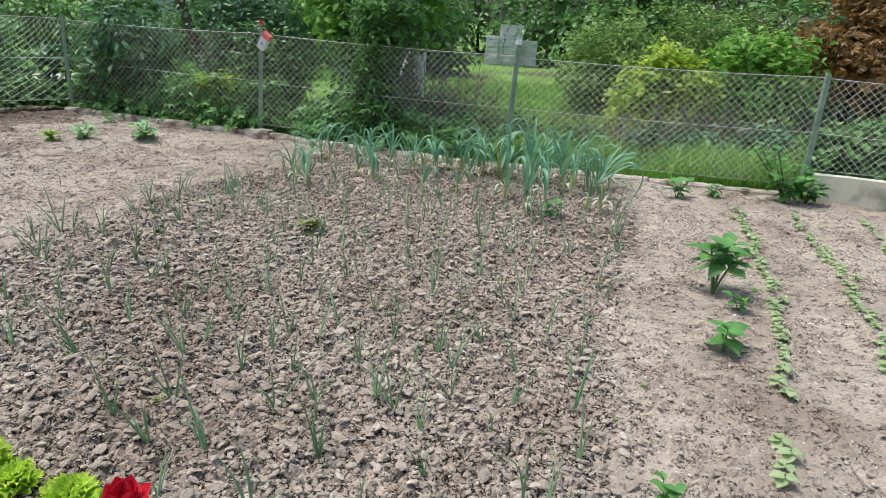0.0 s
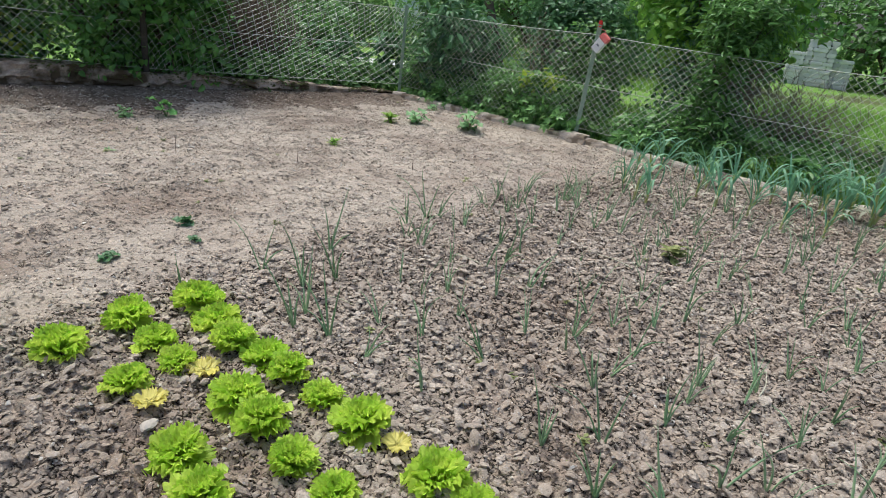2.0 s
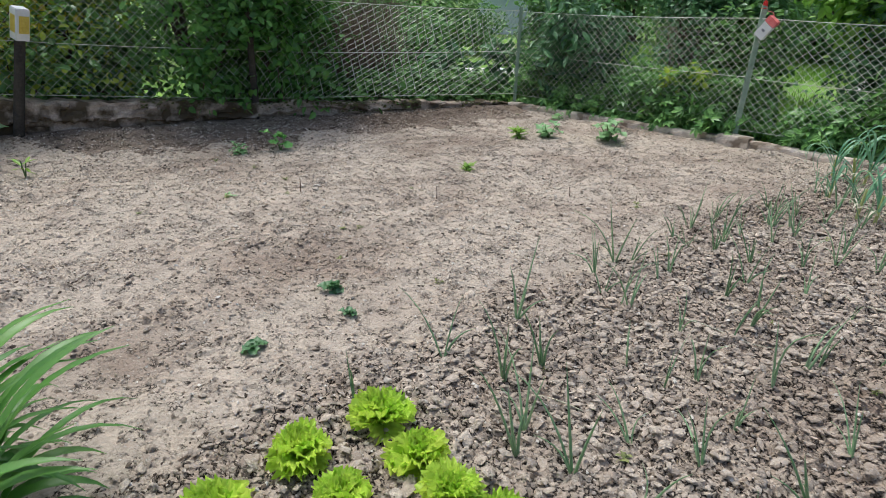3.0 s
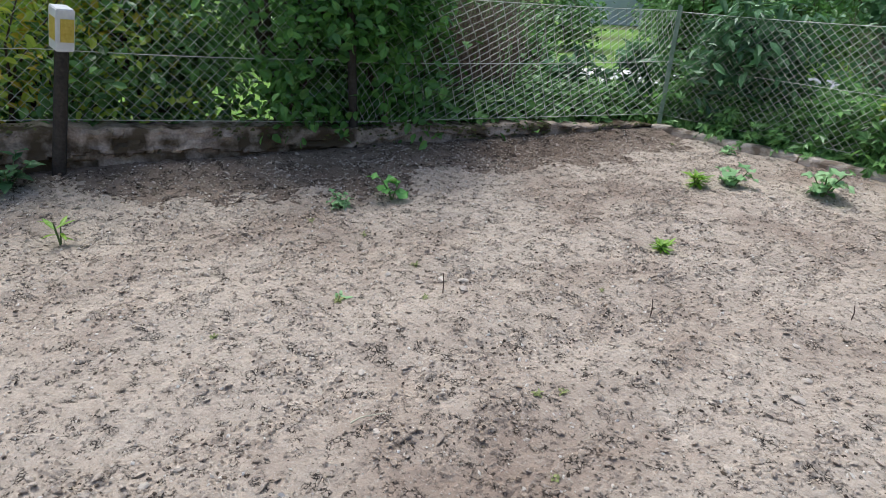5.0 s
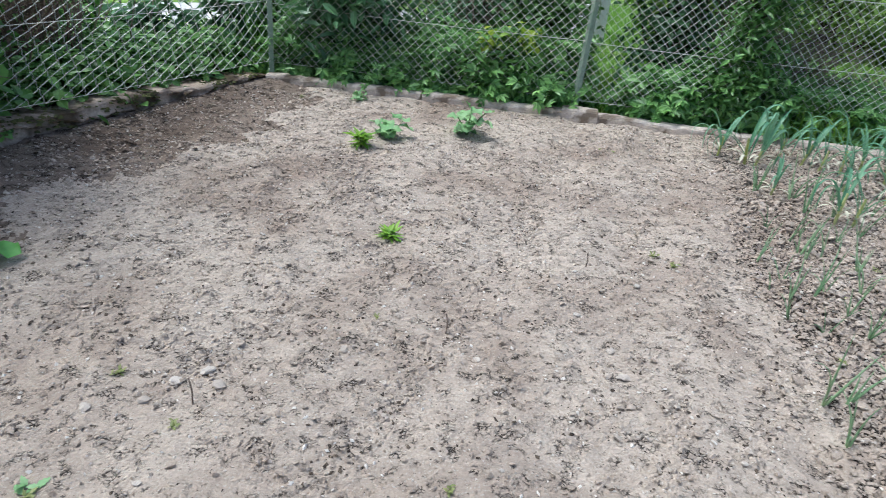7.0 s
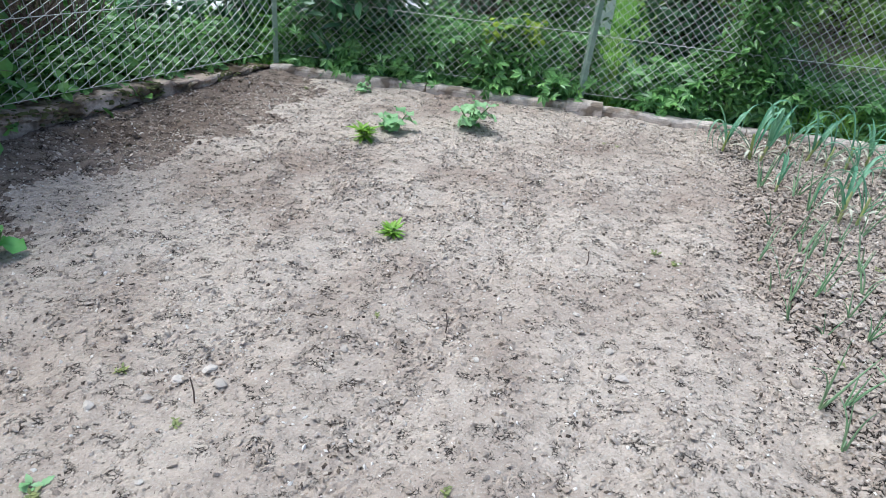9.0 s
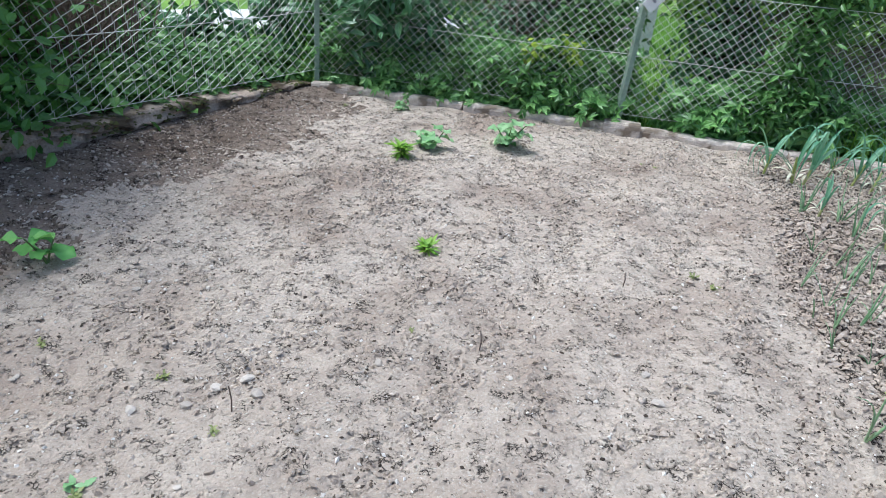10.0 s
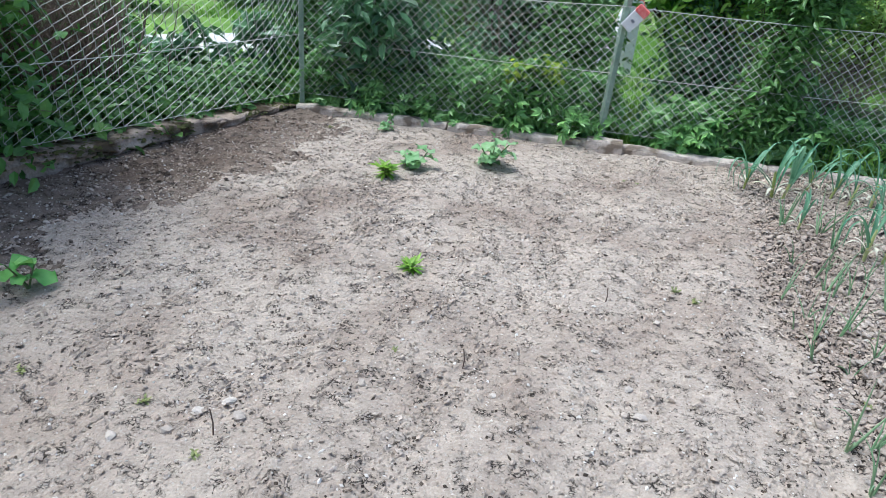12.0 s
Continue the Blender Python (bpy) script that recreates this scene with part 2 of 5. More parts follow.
MIDGREEN = leafy("mid_green_leaf", (0.018, 0.07, 0.012), (0.25, 0.48, 0.12), through_light=0.34)
FRESHDARK = leafy("green_cover_leaf", (0.025, 0.11, 0.018), (0.36, 0.64, 0.19), through_light=0.34)
FRESH = leafy("fresh_green_leaf", (0.08, 0.26, 0.03), (0.44, 0.68, 0.13), 0.38, 0.5)
YELLOWGREEN = leafy("yellow_green_leaf", (0.20, 0.40, 0.03), (0.66, 0.74, 0.10))
DEEP = leafy("deep_green_leaf", (0.016, 0.06, 0.02), (0.21, 0.41, 0.17), through_light=0.3)
CLIPPED = leafy("clipped_shrub_leaf", (0.08, 0.17, 0.03), (0.36, 0.52, 0.11))
MAPLE = leafy("bronze_maple_leaf", (0.08, 0.06, 0.02), (0.44, 0.24, 0.06))
OLIVE = leafy("olive_leaf", (0.07, 0.09, 0.035), (0.24, 0.28, 0.11))
GRASS = leafy("grass_blade", (0.14, 0.33, 0.04), (0.38, 0.58, 0.11))
FAR = leafy("far_leaf", (0.05, 0.13, 0.035), (0.18, 0.31, 0.09))

# ---- building helpers ----
rng = np.random.default_rng(7)
TABLE = np.random.default_rng(3).random((256, 256))


def value_noise(x, y):
    """Smooth noise from 0 to 1 on arrays."""
    i, j = np.floor(x).astype(int), np.floor(y).astype(int)
    u, v = x - i, y - j
    u, v = u * u * (3 - 2 * u), v * v * (3 - 2 * v)
    a, b = TABLE[i % 256, j % 256], TABLE[(i + 1) % 256, j % 256]
    c, d = TABLE[i % 256, (j + 1) % 256], TABLE[(i + 1) % 256, (j + 1) % 256]
    return (a * (1 - u) + b * u) * (1 - v) + (c * (1 - u) + d * u) * v


def mesh_of(name, verts, faces, smooth=False):
    """A mesh from an array of points and an array of triangles or quads."""
    verts, faces = np.asarray(verts, float), np.asarray(faces, int)
    me = bpy.data.meshes.new(name)
    me.vertices.add(len(verts))
    me.vertices.foreach_set("co", verts.ravel())
    me.loops.add(faces.size)
    me.loops.foreach_set("vertex_index", faces.ravel())
    me.polygons.add(len(faces))
    me.polygons.foreach_set("loop_start", np.arange(len(faces)) * faces.shape[1])
    me.polygons.foreach_set("use_smooth", np.full(len(faces), smooth))
    me.update(calc_edges=True)
    me.validate()
    return me


def thing(name, place, label, category, group="", kind=""):
    """An Empty at a thing's base, which parents its parts."""
    ob = new(name)
    ob.empty_display_size = 0.1
    ob.matrix_basis = place if isinstance(place, Matrix) else pose(*place)
    return tagged(ob, label, category, group, kind)


RECOLOURED = {}


def part(name, me, mat, parent=None, label="", at=None):
    """One mesh object under a thing; its points are in the parent's own space. A mesh that already has another material is copied once."""
    if not me.materials:
        me.materials.append(mat)
    elif me.materials[0] != mat:
        key = (me.name, mat.name)
        if key not in RECOLOURED:
            RECOLOURED[key] = me.copy()
            RECOLOURED[key].materials[0] = mat
        me = RECOLOURED[key]
    ob = new(name, me)
    ob.parent = parent
    if at is not None:
        ob.matrix_basis = at
    return tagged(ob, label)


def rods(starts, ends, r0, r1=None, sides=4):
    """Straight tapered rods, without caps, for arrays of points."""
    a, b = np.asarray(starts, float), np.asarray(ends, float)
    n = len(a)
    r0 = np.broadcast_to(np.asarray(r0, float), n)
    r1 = r0 if r1 is None else np.broadcast_to(np.asarray(r1, float), n)
    d = b - a
    d /= np.maximum(np.linalg.norm(d, axis=1, keepdims=True), 1e-9)
    aid = np.where(np.abs(d[:, 2:3]) > 0.9, np.array([[1.0, 0, 0]]), np.array([[0, 0, 1.0]]))
    u = np.cross(d, aid)
    u /= np.linalg.norm(u, axis=1, keepdims=True)
    v = np.cross(d, u)
    ang = np.arange(sides) * 2 * np.pi / sides
    ring = np.cos(ang)[None, :, None] * u[:, None, :] + np.sin(ang)[None, :, None] * v[:, None, :]
    verts = np.concatenate([a[:, None] + ring * r0[:, None, None], b[:, None] + ring * r1[:, None, None]], axis=1)
    k = np.arange(sides)
    quad = np.stack([k, (k + 1) % sides, (k + 1) % sides + sides, k + sides], axis=1)
    faces = quad[None] + (np.arange(n) * 2 * sides)[:, None, None]
    return verts.reshape(-1, 3), faces.reshape(-1, 4)


def tube(points, radii, sides=6):
    """One tube along a polyline, closed at its tip."""
    p = np.asarray(points, float)
    n = len(p)
    radii = np.broadcast_to(np.asarray(radii, float), n)
    verts, faces = [], []
    for i in range(n):
        d = p[min(i + 1, n - 1)] - p[max(i - 1, 0)]
        d = d / (np.linalg.norm(d) + 1e-9)
        u = np.cross(d, (1.0, 0, 0) if abs(d[2]) > 0.8 else (0, 0, 1.0))
        u /= np.linalg.norm(u)
        v = np.cross(d, u)
        for k in range(sides):
            a = 2 * math.pi * k / sides
            verts.append(p[i] + radii[i] * (math.cos(a) * u + math.sin(a) * v))
    for i in range(n - 1):
        for k in range(sides):
            j = (k + 1) % sides
            faces.append((i * sides + k, i * sides + j, (i + 1) * sides + j, (i + 1) * sides + k))
    return np.array(verts), np.array(faces)


def joined(pieces):
    """Several (points, faces) of one kind of face, as one."""
    verts, faces, base = [], [], 0
    for v, f in pieces:
        verts.append(np.asarray(v, float))
        faces.append(np.asarray(f, int) + base)
        base += len(v)
    return np.concatenate(verts), np.concatenate(faces)


def strip(length, width, segments, lift, droop, turn=0.0, fold=0.25, start=0.0, tip=0.05, twist=0.0):
    """A leaf blade that rises at an angle (degrees) and bends down along its length; its middle is a fold."""
    rows, p, a = [], np.array([0.0, 0.0, start]), radians(lift)
    for i in range(segments + 1):
        s = i / segments
        w = width * 0.5 * max(tip, min(1.0, 1.6 * math.sin(math.pi * (0.12 + 0.88 * s)) if s > 0.5 else 0.65 + 0.7 * s))
        roll = twist * s
        side = np.array([0, math.cos(roll), math.sin(roll)])
        up = np.array([-math.sin(a), 0, math.cos(a)])
        rows += [p - side * w + up * w * fold, p.copy(), p + side * w + up * w * fold]
        p = p + np.array([math.cos(a), 0, math.sin(a)]) * length / segments
        a -= radians(droop) / segments * (0.4 + 1.2 * s)
    v = np.array(rows)
    c, s_ = math.cos(turn), math.sin(turn)
    v = np.stack([v[:, 0] * c - v[:, 1] * s_, v[:, 0] * s_ + v[:, 1] * c, v[:, 2]], axis=1)
    f = []
    for i in range(segments):
        b = 3 * i
        f += [(b, b + 1, b + 4, b + 3), (b + 1, b + 2, b + 5, b + 4)]
    return v, np.array(f)


OVAL = np.array([(0.52, 0, -0.03), (0, 0, 0), (0.28, -0.27, 0.05), (0.68, -0.24, 0.04), (1, 0, -0.12), (0.68, 0.24, 0.04), (0.28, 0.27, 0.05)])
OVAL_FACES = np.array([(0, 1, 2), (0, 2, 3), (0, 3, 4), (0, 4, 5), (0, 5, 6), (0, 6, 1)])
BLADE_LEAF = OVAL * np.array([1, 0.6, 1])


def palmate():
    """A hand-shaped leaf of five pointed leaflets."""
    v, f = [], []
    for a, l in ((-78, 0.55), (-38, 0.8), (0, 0.95), (38, 0.8), (78, 0.55)):
        c, n, k = math.cos(radians(a)), math.sin(radians(a)), len(v)
        for u, w, z in ((0.06, 0, 0), (0.55, -0.2, 0.03), (1, 0, -0.14), (0.55, 0.2, 0.03)):
            v.append((l * (u * c - w * n), l * (u * n + w * c), z * l))
        f += [(k, k + 1, k + 2), (k, k + 2, k + 3)]
    return np.array(v), np.array(f)


STAR, STAR_FACES = palmate()


def scatter_leaves(centres, normals, sizes, shape=OVAL, faces=OVAL_FACES, droop=0.0):
    """One small leaf at each centre."""
    n = len(centres)
    nn = normals / (np.linalg.norm(normals, axis=1, keepdims=True) + 1e-9)
    t = rng.normal(size=(n, 3)) - np.array([0, 0, droop])
    t -= (t * nn).sum(1, keepdims=True) * nn
    t /= np.linalg.norm(t, axis=1, keepdims=True) + 1e-9
    b = np.cross(nn, t)
    s = np.asarray(sizes)[:, None, None]
    v = centres[:, None] + s * (shape[None, :, 0:1] * t[:, None] + shape[None, :, 1:2] * b[:, None] + shape[None, :, 2:3] * nn[:, None])
    f = faces[None] + (np.arange(n) * len(shape))[:, None, None]
    return v.reshape(-1, 3), f.reshape(-1, 3)


def crown(blobs, count, size, per=26, shape=OVAL, faces=OVAL_FACES, spread=0.16, droop=0.3, floor=0.02):
    """Leaves in small clumps over and inside a few ellipsoids (x, y, z, rx, ry, rz). Returns the leaves and the clumps' centres."""
    blobs = np.asarray(blobs, float)
    share = blobs[:, 3] * blobs[:, 4] * blobs[:, 5]
    share = share ** 0.67 / (share ** 0.67).sum()
    clumps = max(8, count // per)
    which = rng.choice(len(blobs), clumps, p=share)
    d = rng.normal(size=(clumps, 3))
    d /= np.linalg.norm(d, axis=1, keepdims=True)
    r = 0.45 + 0.62 * rng.random((clumps, 1)) ** 0.6
    mid = blobs[which, :3] + d * r * blobs[which, 3:]
    low = mid[:, 2] < floor + 0.03
    mid[low, 2] = floor + 0.03 + 0.1 * rng.random(low.sum())
    k = np.repeat(np.arange(clumps), per)
    pts = mid[k] + rng.normal(size=(len(k), 3)) * spread * np.array([1, 1, 0.7])
    pts[:, 2] = np.maximum(pts[:, 2], floor)
    nor = d[k] * 0.6 + np.array([0, 0, 0.9]) + rng.normal(size=(len(k), 3)) * 0.5
    v, f = scatter_leaves(pts, nor, size * rng.uniform(0.6, 1.25, len(k)), shape, faces, droop)
    return v, f, mid


def branch_web(base, mids, thick, stems=5, bark_sides=5):
    """Limbs that rise from the base and fork towards the clumps."""
    base = np.asarray(base, float)
    picks = mids[rng.permutation(len(mids))[: max(stems * 6, 24)]]
    forks = base + (mids[rng.permutation(len(mids))[:stems]] - base) * rng.uniform(0.4, 0.6, (min(stems, len(mids)), 1))
    forks[:, :2] += rng.normal(size=(len(forks), 2)) * 0.05
    foot = base + np.concatenate([rng.normal(size=(len(forks), 2)) * thick * 1.5, np.zeros((len(forks), 1))], axis=1)
    near = np.linalg.norm(picks[:, None] - forks[None], axis=2).argmin(1)
    bend = (picks + forks[near]) / 2 + rng.normal(size=picks.shape) * 0.05
    a = np.concatenate([foot, forks[near], bend])
    b = np.concatenate([forks, bend, picks])
    r0 = np.concatenate([np.full(len(forks), thick), np.full(len(picks), thick * 0.5), np.full(len(picks), thick * 0.28)])
    r1 = np.concatenate([np.full(len(forks), thick * 0.55), np.full(len(picks), thick * 0.28), np.full(len(picks), thick * 0.1)])
    return rods(a, b, r0, r1, bark_sides)


def shrub(name, place, blobs, count, size, mat, label, category="shrub", thick=0.02, stems=5, bark=None, shape=OVAL, faces=OVAL_FACES, spread=0.14, group="", extra=(), per=26, droop=0.3):
    """A bush or tree: limbs and a crown of leaves in clumps; extra: (part name, count, size, material) for blossoms."""
    ob = thing(name, (*place, GROUND), label, category, group)
    v, f, mids = crown(blobs, count, size, per, shape, faces, spread, droop)
    part("crown" if category == "tree" else "foliage", mesh_of("foliage", v, f), mat, ob)
    bv, bf = branch_web((0, 0, 0), mids, thick, stems)
    part("trunk" if category == "tree" else "stem", mesh_of("stem", bv, bf, True), bark or BARK, ob)
    for part_name, n, s, m, *where in extra:
        ev, ef, _ = crown(where or blobs, n, s, 6, OVAL, OVAL_FACES, s * 0.8)
        tagged(part(part_name, mesh_of(part_name, ev, ef), m, ob), kind="stuff")
    return ob


# ---- ground and soil ----
GROUND = -0.06
CORNER = Vector((-5.5, 8.05))
WALL_END = Vector((-8.35, 1.1))
KERB_LINE = [(-5.5, 8.02), (-4.1, 7.77), (-2.76, 7.52), (-1.5, 7.19), (-0.5, 7.03), (0.55, 7.0), (1.6, 6.99), (2.35, 6.97), (3.1, 6.93)]


def wall_x(y):
    """The foot of the old wall on the garden's left side."""
    return WALL_END.x + (CORNER.x - WALL_END.x) * (y - WALL_END.y) / (CORNER.y - WALL_END.y)


def kerb_y(x):
    xs, ys = zip(*KERB_LINE)
    return np.interp(x, xs, ys) - np.maximum(0, np.asarray(x) - 3.1) * 0.19


def onion_bed(x, y):
    """1 inside the cloddy onion bed, 0 outside, soft at its edges."""
    left = np.interp(y, [1.6, 2.5, 3.5, 3.9, 4.9, 5.4, 6.35, 6.9], [-3.25, -3.15, -2.95, -2.85, -2.6, -2.45, -2.1, -1.95])
    right = np.interp(y, [0, 2.1, 3.3, 5.0, 6.5, 7], [0.47, 0.55, 0.78, 1.2, 1.45, 1.5])
    wob = 0.22 * (value_noise(x * 2.1 + 9, y * 2.1) - 0.5)
    return np.clip((x - left + wob) / 0.22, 0, 1) * np.clip((right - x + wob) / 0.25, 0, 1)


def cells(x, y, scale, shift, share):
    """Flattened domes of random height and size on a jittered lattice: clods lying side by side."""
    px, py = x * scale + 0.35 * value_noise(x * scale * 0.9 + shift, y * scale * 0.9), y * scale * 1.15
    i, j = np.floor(px).astype(int), np.floor(py).astype(int)
    best = np.zeros_like(px)
    for di in (-1, 0, 1):
        for dj in (-1, 0, 1):
            a, b = i + di, j + dj
            jx, jy = TABLE[(a + shift) % 256, b % 256], TABLE[a % 256, (b + shift * 5 + 77) % 256]
            size, there = TABLE[(a * 3 + 19) % 256, (b + shift) % 256], TABLE[(a + 91) % 256, (b * 3 + shift) % 256]
            d = ((px - a - jx) ** 2 + (py - b - jy) ** 2) / (0.28 + 0.5 * size) ** 2
            best = np.maximum(best, np.where(there < share, np.sqrt(np.maximum(0, 1 - d * d)) * (0.35 + 0.65 * size), 0))
    return best


def dark_edge(x, y):
    """How far the darker, lower strip of earth reaches from the wall."""
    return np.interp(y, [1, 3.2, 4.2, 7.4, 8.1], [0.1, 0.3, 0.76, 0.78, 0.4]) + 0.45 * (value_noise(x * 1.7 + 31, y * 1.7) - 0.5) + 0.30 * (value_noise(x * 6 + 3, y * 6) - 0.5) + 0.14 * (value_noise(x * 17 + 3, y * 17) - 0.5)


def soil_height(x, y):
    x, y = np.asarray(x, float), np.asarray(y, float)
    bed = onion_bed(x, y)
    h = 0.028 * (value_noise(x * 1.1, y * 1.1) - 0.5) + 0.02 * (value_noise(x * 3.3 + 5, y * 3.3) - 0.5)
    along = (x - wall_x(y)) * 0.925
    h = h + 0.009 * np.sin(along * 2 * np.pi / 0.62 + 2.0 * value_noise(x * 0.7, y * 0.7)) * (1 - bed)
    lumps = value_noise(x * 9, y * 9) * 0.6 + value_noise(x * 19 + 3, y * 19) * 0.4
    h = h + (0.008 + 0.014 * bed) * np.maximum(0, lumps - 0.5) * 2
    loose = patchy(x, y)
    h = h + bed * (0.022 * cells(x, y, 21.0, 3, 0.5) + 0.016 * cells(x, y, 41.0, 8, 0.65))
    h = h + (1 - bed) * loose * (0.014 * cells(x, y, 24.0, 5, 0.38) + 0.013 * cells(x, y, 43.0, 12, 0.55))
    h = h - 0.02 * np.clip((dark_edge(x, y) - along) / 0.08, 0, 1)
    # the earth is banked up against the wall's near end
    h = h + np.interp(y, [1, 3.6, 5.8, 7.4, 8.0], [0.13, 0.13, 0.085, 0.05, 0.04]) * np.clip(1 - along / 0.75, 0, 1)
    pits = np.maximum(0, value_noise(x * 4.3 + 17, y * 4.3 + 40) - 0.80) * 0.14
    return h - pits


def soil_z(x, y):
    return float(soil_height(np.array([x]), np.array([y]))[0])


def build_ground():
    v = np.array([(-1500, -1500, GROUND), (1500, -1500, GROUND), (1500, 1500, GROUND), (-1500, 1500, GROUND)])
    ob = part("ground", mesh_of("ground", v, [(0, 1, 2, 3)]), EARTH)
    tagged(ob, "green grassy ground around the vegetable garden", "ground", kind="structure")
    xs = np.concatenate([np.arange(-8.2, -6.6, 0.02), np.arange(-6.6, 2.4, 0.0145), np.arange(2.4, 5.6, 0.03)])
    ys = np.concatenate([np.arange(-1.6, 1.35, 0.05), np.arange(1.35, 6.0, 0.0138), np.arange(6.0, 8.1, 0.02)])
    gx, gy = np.meshgrid(xs, ys)
    gz = soil_height(gx, gy)
    inside = (gx > wall_x(gy) - 0.06) & (gy < kerb_y(gx) + 0.05)
    idx = np.arange(gx.size).reshape(gx.shape)
    quads = np.stack([idx[:-1, :-1], idx[:-1, 1:], idx[1:, 1:], idx[1:, :-1]], axis=-1)
    keep = inside[:-1, :-1] & inside[:-1, 1:] & inside[1:, 1:] & inside[1:, :-1]
    quads = quads[keep]
    used, back = np.unique(quads, return_inverse=True)
    verts = np.stack([gx, gy, gz], axis=-1).reshape(-1, 3)[used]
    back = back.reshape(-1, 4)
    cx, cy = verts[back[:, 0], 0], verts[back[:, 0], 1]
    in_strip = (cx - wall_x(cy)) * 0.925 + 0.22 * (value_noise(cx * 31, cy * 31) - 0.5) + 0.16 * (value_noise(cx * 67, cy * 67) - 0.5) < dark_edge(cx, cy) - 0.02
    strip_soil = part("damp_soil", mesh_of("damp_soil", verts, back[in_strip], False), DARKEARTH)
    tagged(strip_soil, "dark earth in a strip beside the old wall", "soil", kind="structure")
    cloddy = onion_bed(cx, cy) + 0.5 * (value_noise(cx * 23, cy * 23) - 0.5) > 0.5
    bed = part("bed_soil", mesh_of("bed_soil", verts, back[cloddy & ~in_strip], False), BEDSOIL)
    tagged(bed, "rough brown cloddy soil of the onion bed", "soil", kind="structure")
    soil = part("garden_soil", mesh_of("garden_soil", verts, back[~in_strip & ~cloddy], False), SOIL)
    tagged(soil, "dry pale brown garden soil, raked and crumbly", "soil", kind="structure")


def lump(seed, level):
    r = np.random.default_rng(seed)
    if level == 0:
        v = np.array([(1, 0, -0.4), (0, 0.9, -0.4), (-1, 0, -0.4), (0, -0.9, -0.4), (0.35, 0.1, 0.9), (-0.35, -0.1, 0.75)], float) * r.uniform(0.75, 1.25, (6, 1)) + r.normal(size=(6, 3)) * 0.12
        return v, np.array([(0, 1, 4), (1, 5, 4), (1, 2, 5), (2, 3, 5), (3, 4, 5), (3, 0, 4)])
    bm = bmesh.new()
    bmesh.ops.create_icosphere(bm, subdivisions=level, radius=1.0)
    for vert in bm.verts:
        vert.co *= float(r.uniform(0.62, 1.2))
    v = np.array([vert.co[:] for vert in bm.verts])
    f = np.array([[q.index for q in face.verts] for face in bm.faces if face.calc_center_median().z > -0.45])
    bm.free()
    return v, f


def clods(name, n, low, high, level, chance, label, flat=0.5, mat=CLOD):
    """Crumbs and clods of earth, strewn where chance(x, y) allows."""
    x, y = rng.uniform(-7.9, 3.4, n * 4), rng.uniform(1.25, 7.7, n * 4)
    ok = (x > wall_x(y) + 0.04) & (y < kerb_y(x) - 0.04) & (rng.random(n * 4) < chance(x, y))
    x, y = x[ok][:n], y[ok][:n]
    size = low * (high / low) ** (rng.random(len(x)) ** 2.0)
    z = soil_height(x, y) + size * 0.4
    pieces = []
    for k in range(6):
        v, f = lump(40 + k, level)
        pick = np.arange(k, len(x), 6)
        a = rng.uniform(0, 2 * np.pi, len(pick))
        sx = size[pick] * rng.uniform(0.7, 1.3, len(pick))
        sy = size[pick] * rng.uniform(0.6, 1.0, len(pick))
        sz = size[pick] * rng.uniform(0.35, 0.8, len(pick)) * flat * 1.5
        p = v[None] * np.stack([sx, sy, sz], axis=1)[:, None]
        tilt = rng.normal(size=(len(pick), 2)) * 0.25
        p[..., 2] += p[..., 0] * tilt[:, 0:1] + p[..., 1] * tilt[:, 1:2]
        q = np.stack([p[..., 0] * np.cos(a)[:, None] - p[..., 1] * np.sin(a)[:, None], p[..., 0] * np.sin(a)[:, None] + p[..., 1] * np.cos(a)[:, None], p[..., 2]], axis=-1)
        q += np.stack([x[pick], y[pick], z[pick]], axis=1)[:, None]
        pieces.append((q.reshape(-1, 3), (f[None] + (np.arange(len(pick)) * len(v))[:, None, None]).reshape(-1, 3)))
    v, f = joined(pieces)
    ob = part(name, mesh_of(name, v, f), mat)
    return tagged(ob, label, "soil clods", kind="stuff")


def patchy(x, y):
    """Where loose crumbs lie: in clusters, gathered in the rake's furrows along the wall."""
    row = 0.5 + 0.5 * np.sin((x - wall_x(y)) * 0.925 * 2 * np.pi / 0.31 + 3.0 * value_noise(x * 0.8, y * 0.8))
    return np.clip((0.30 * value_noise(x * 4.6 + 50, y * 3.6) + 0.36 * value_noise(x * 12.5 + 8, y * 11.1) + 0.14 * value_noise(x * 1.3, y * 1.3) + 0.12 * row) * 3.2 - 1.15, 0.22, 1)


build_ground()

# ---- old wall, kerb and board ----


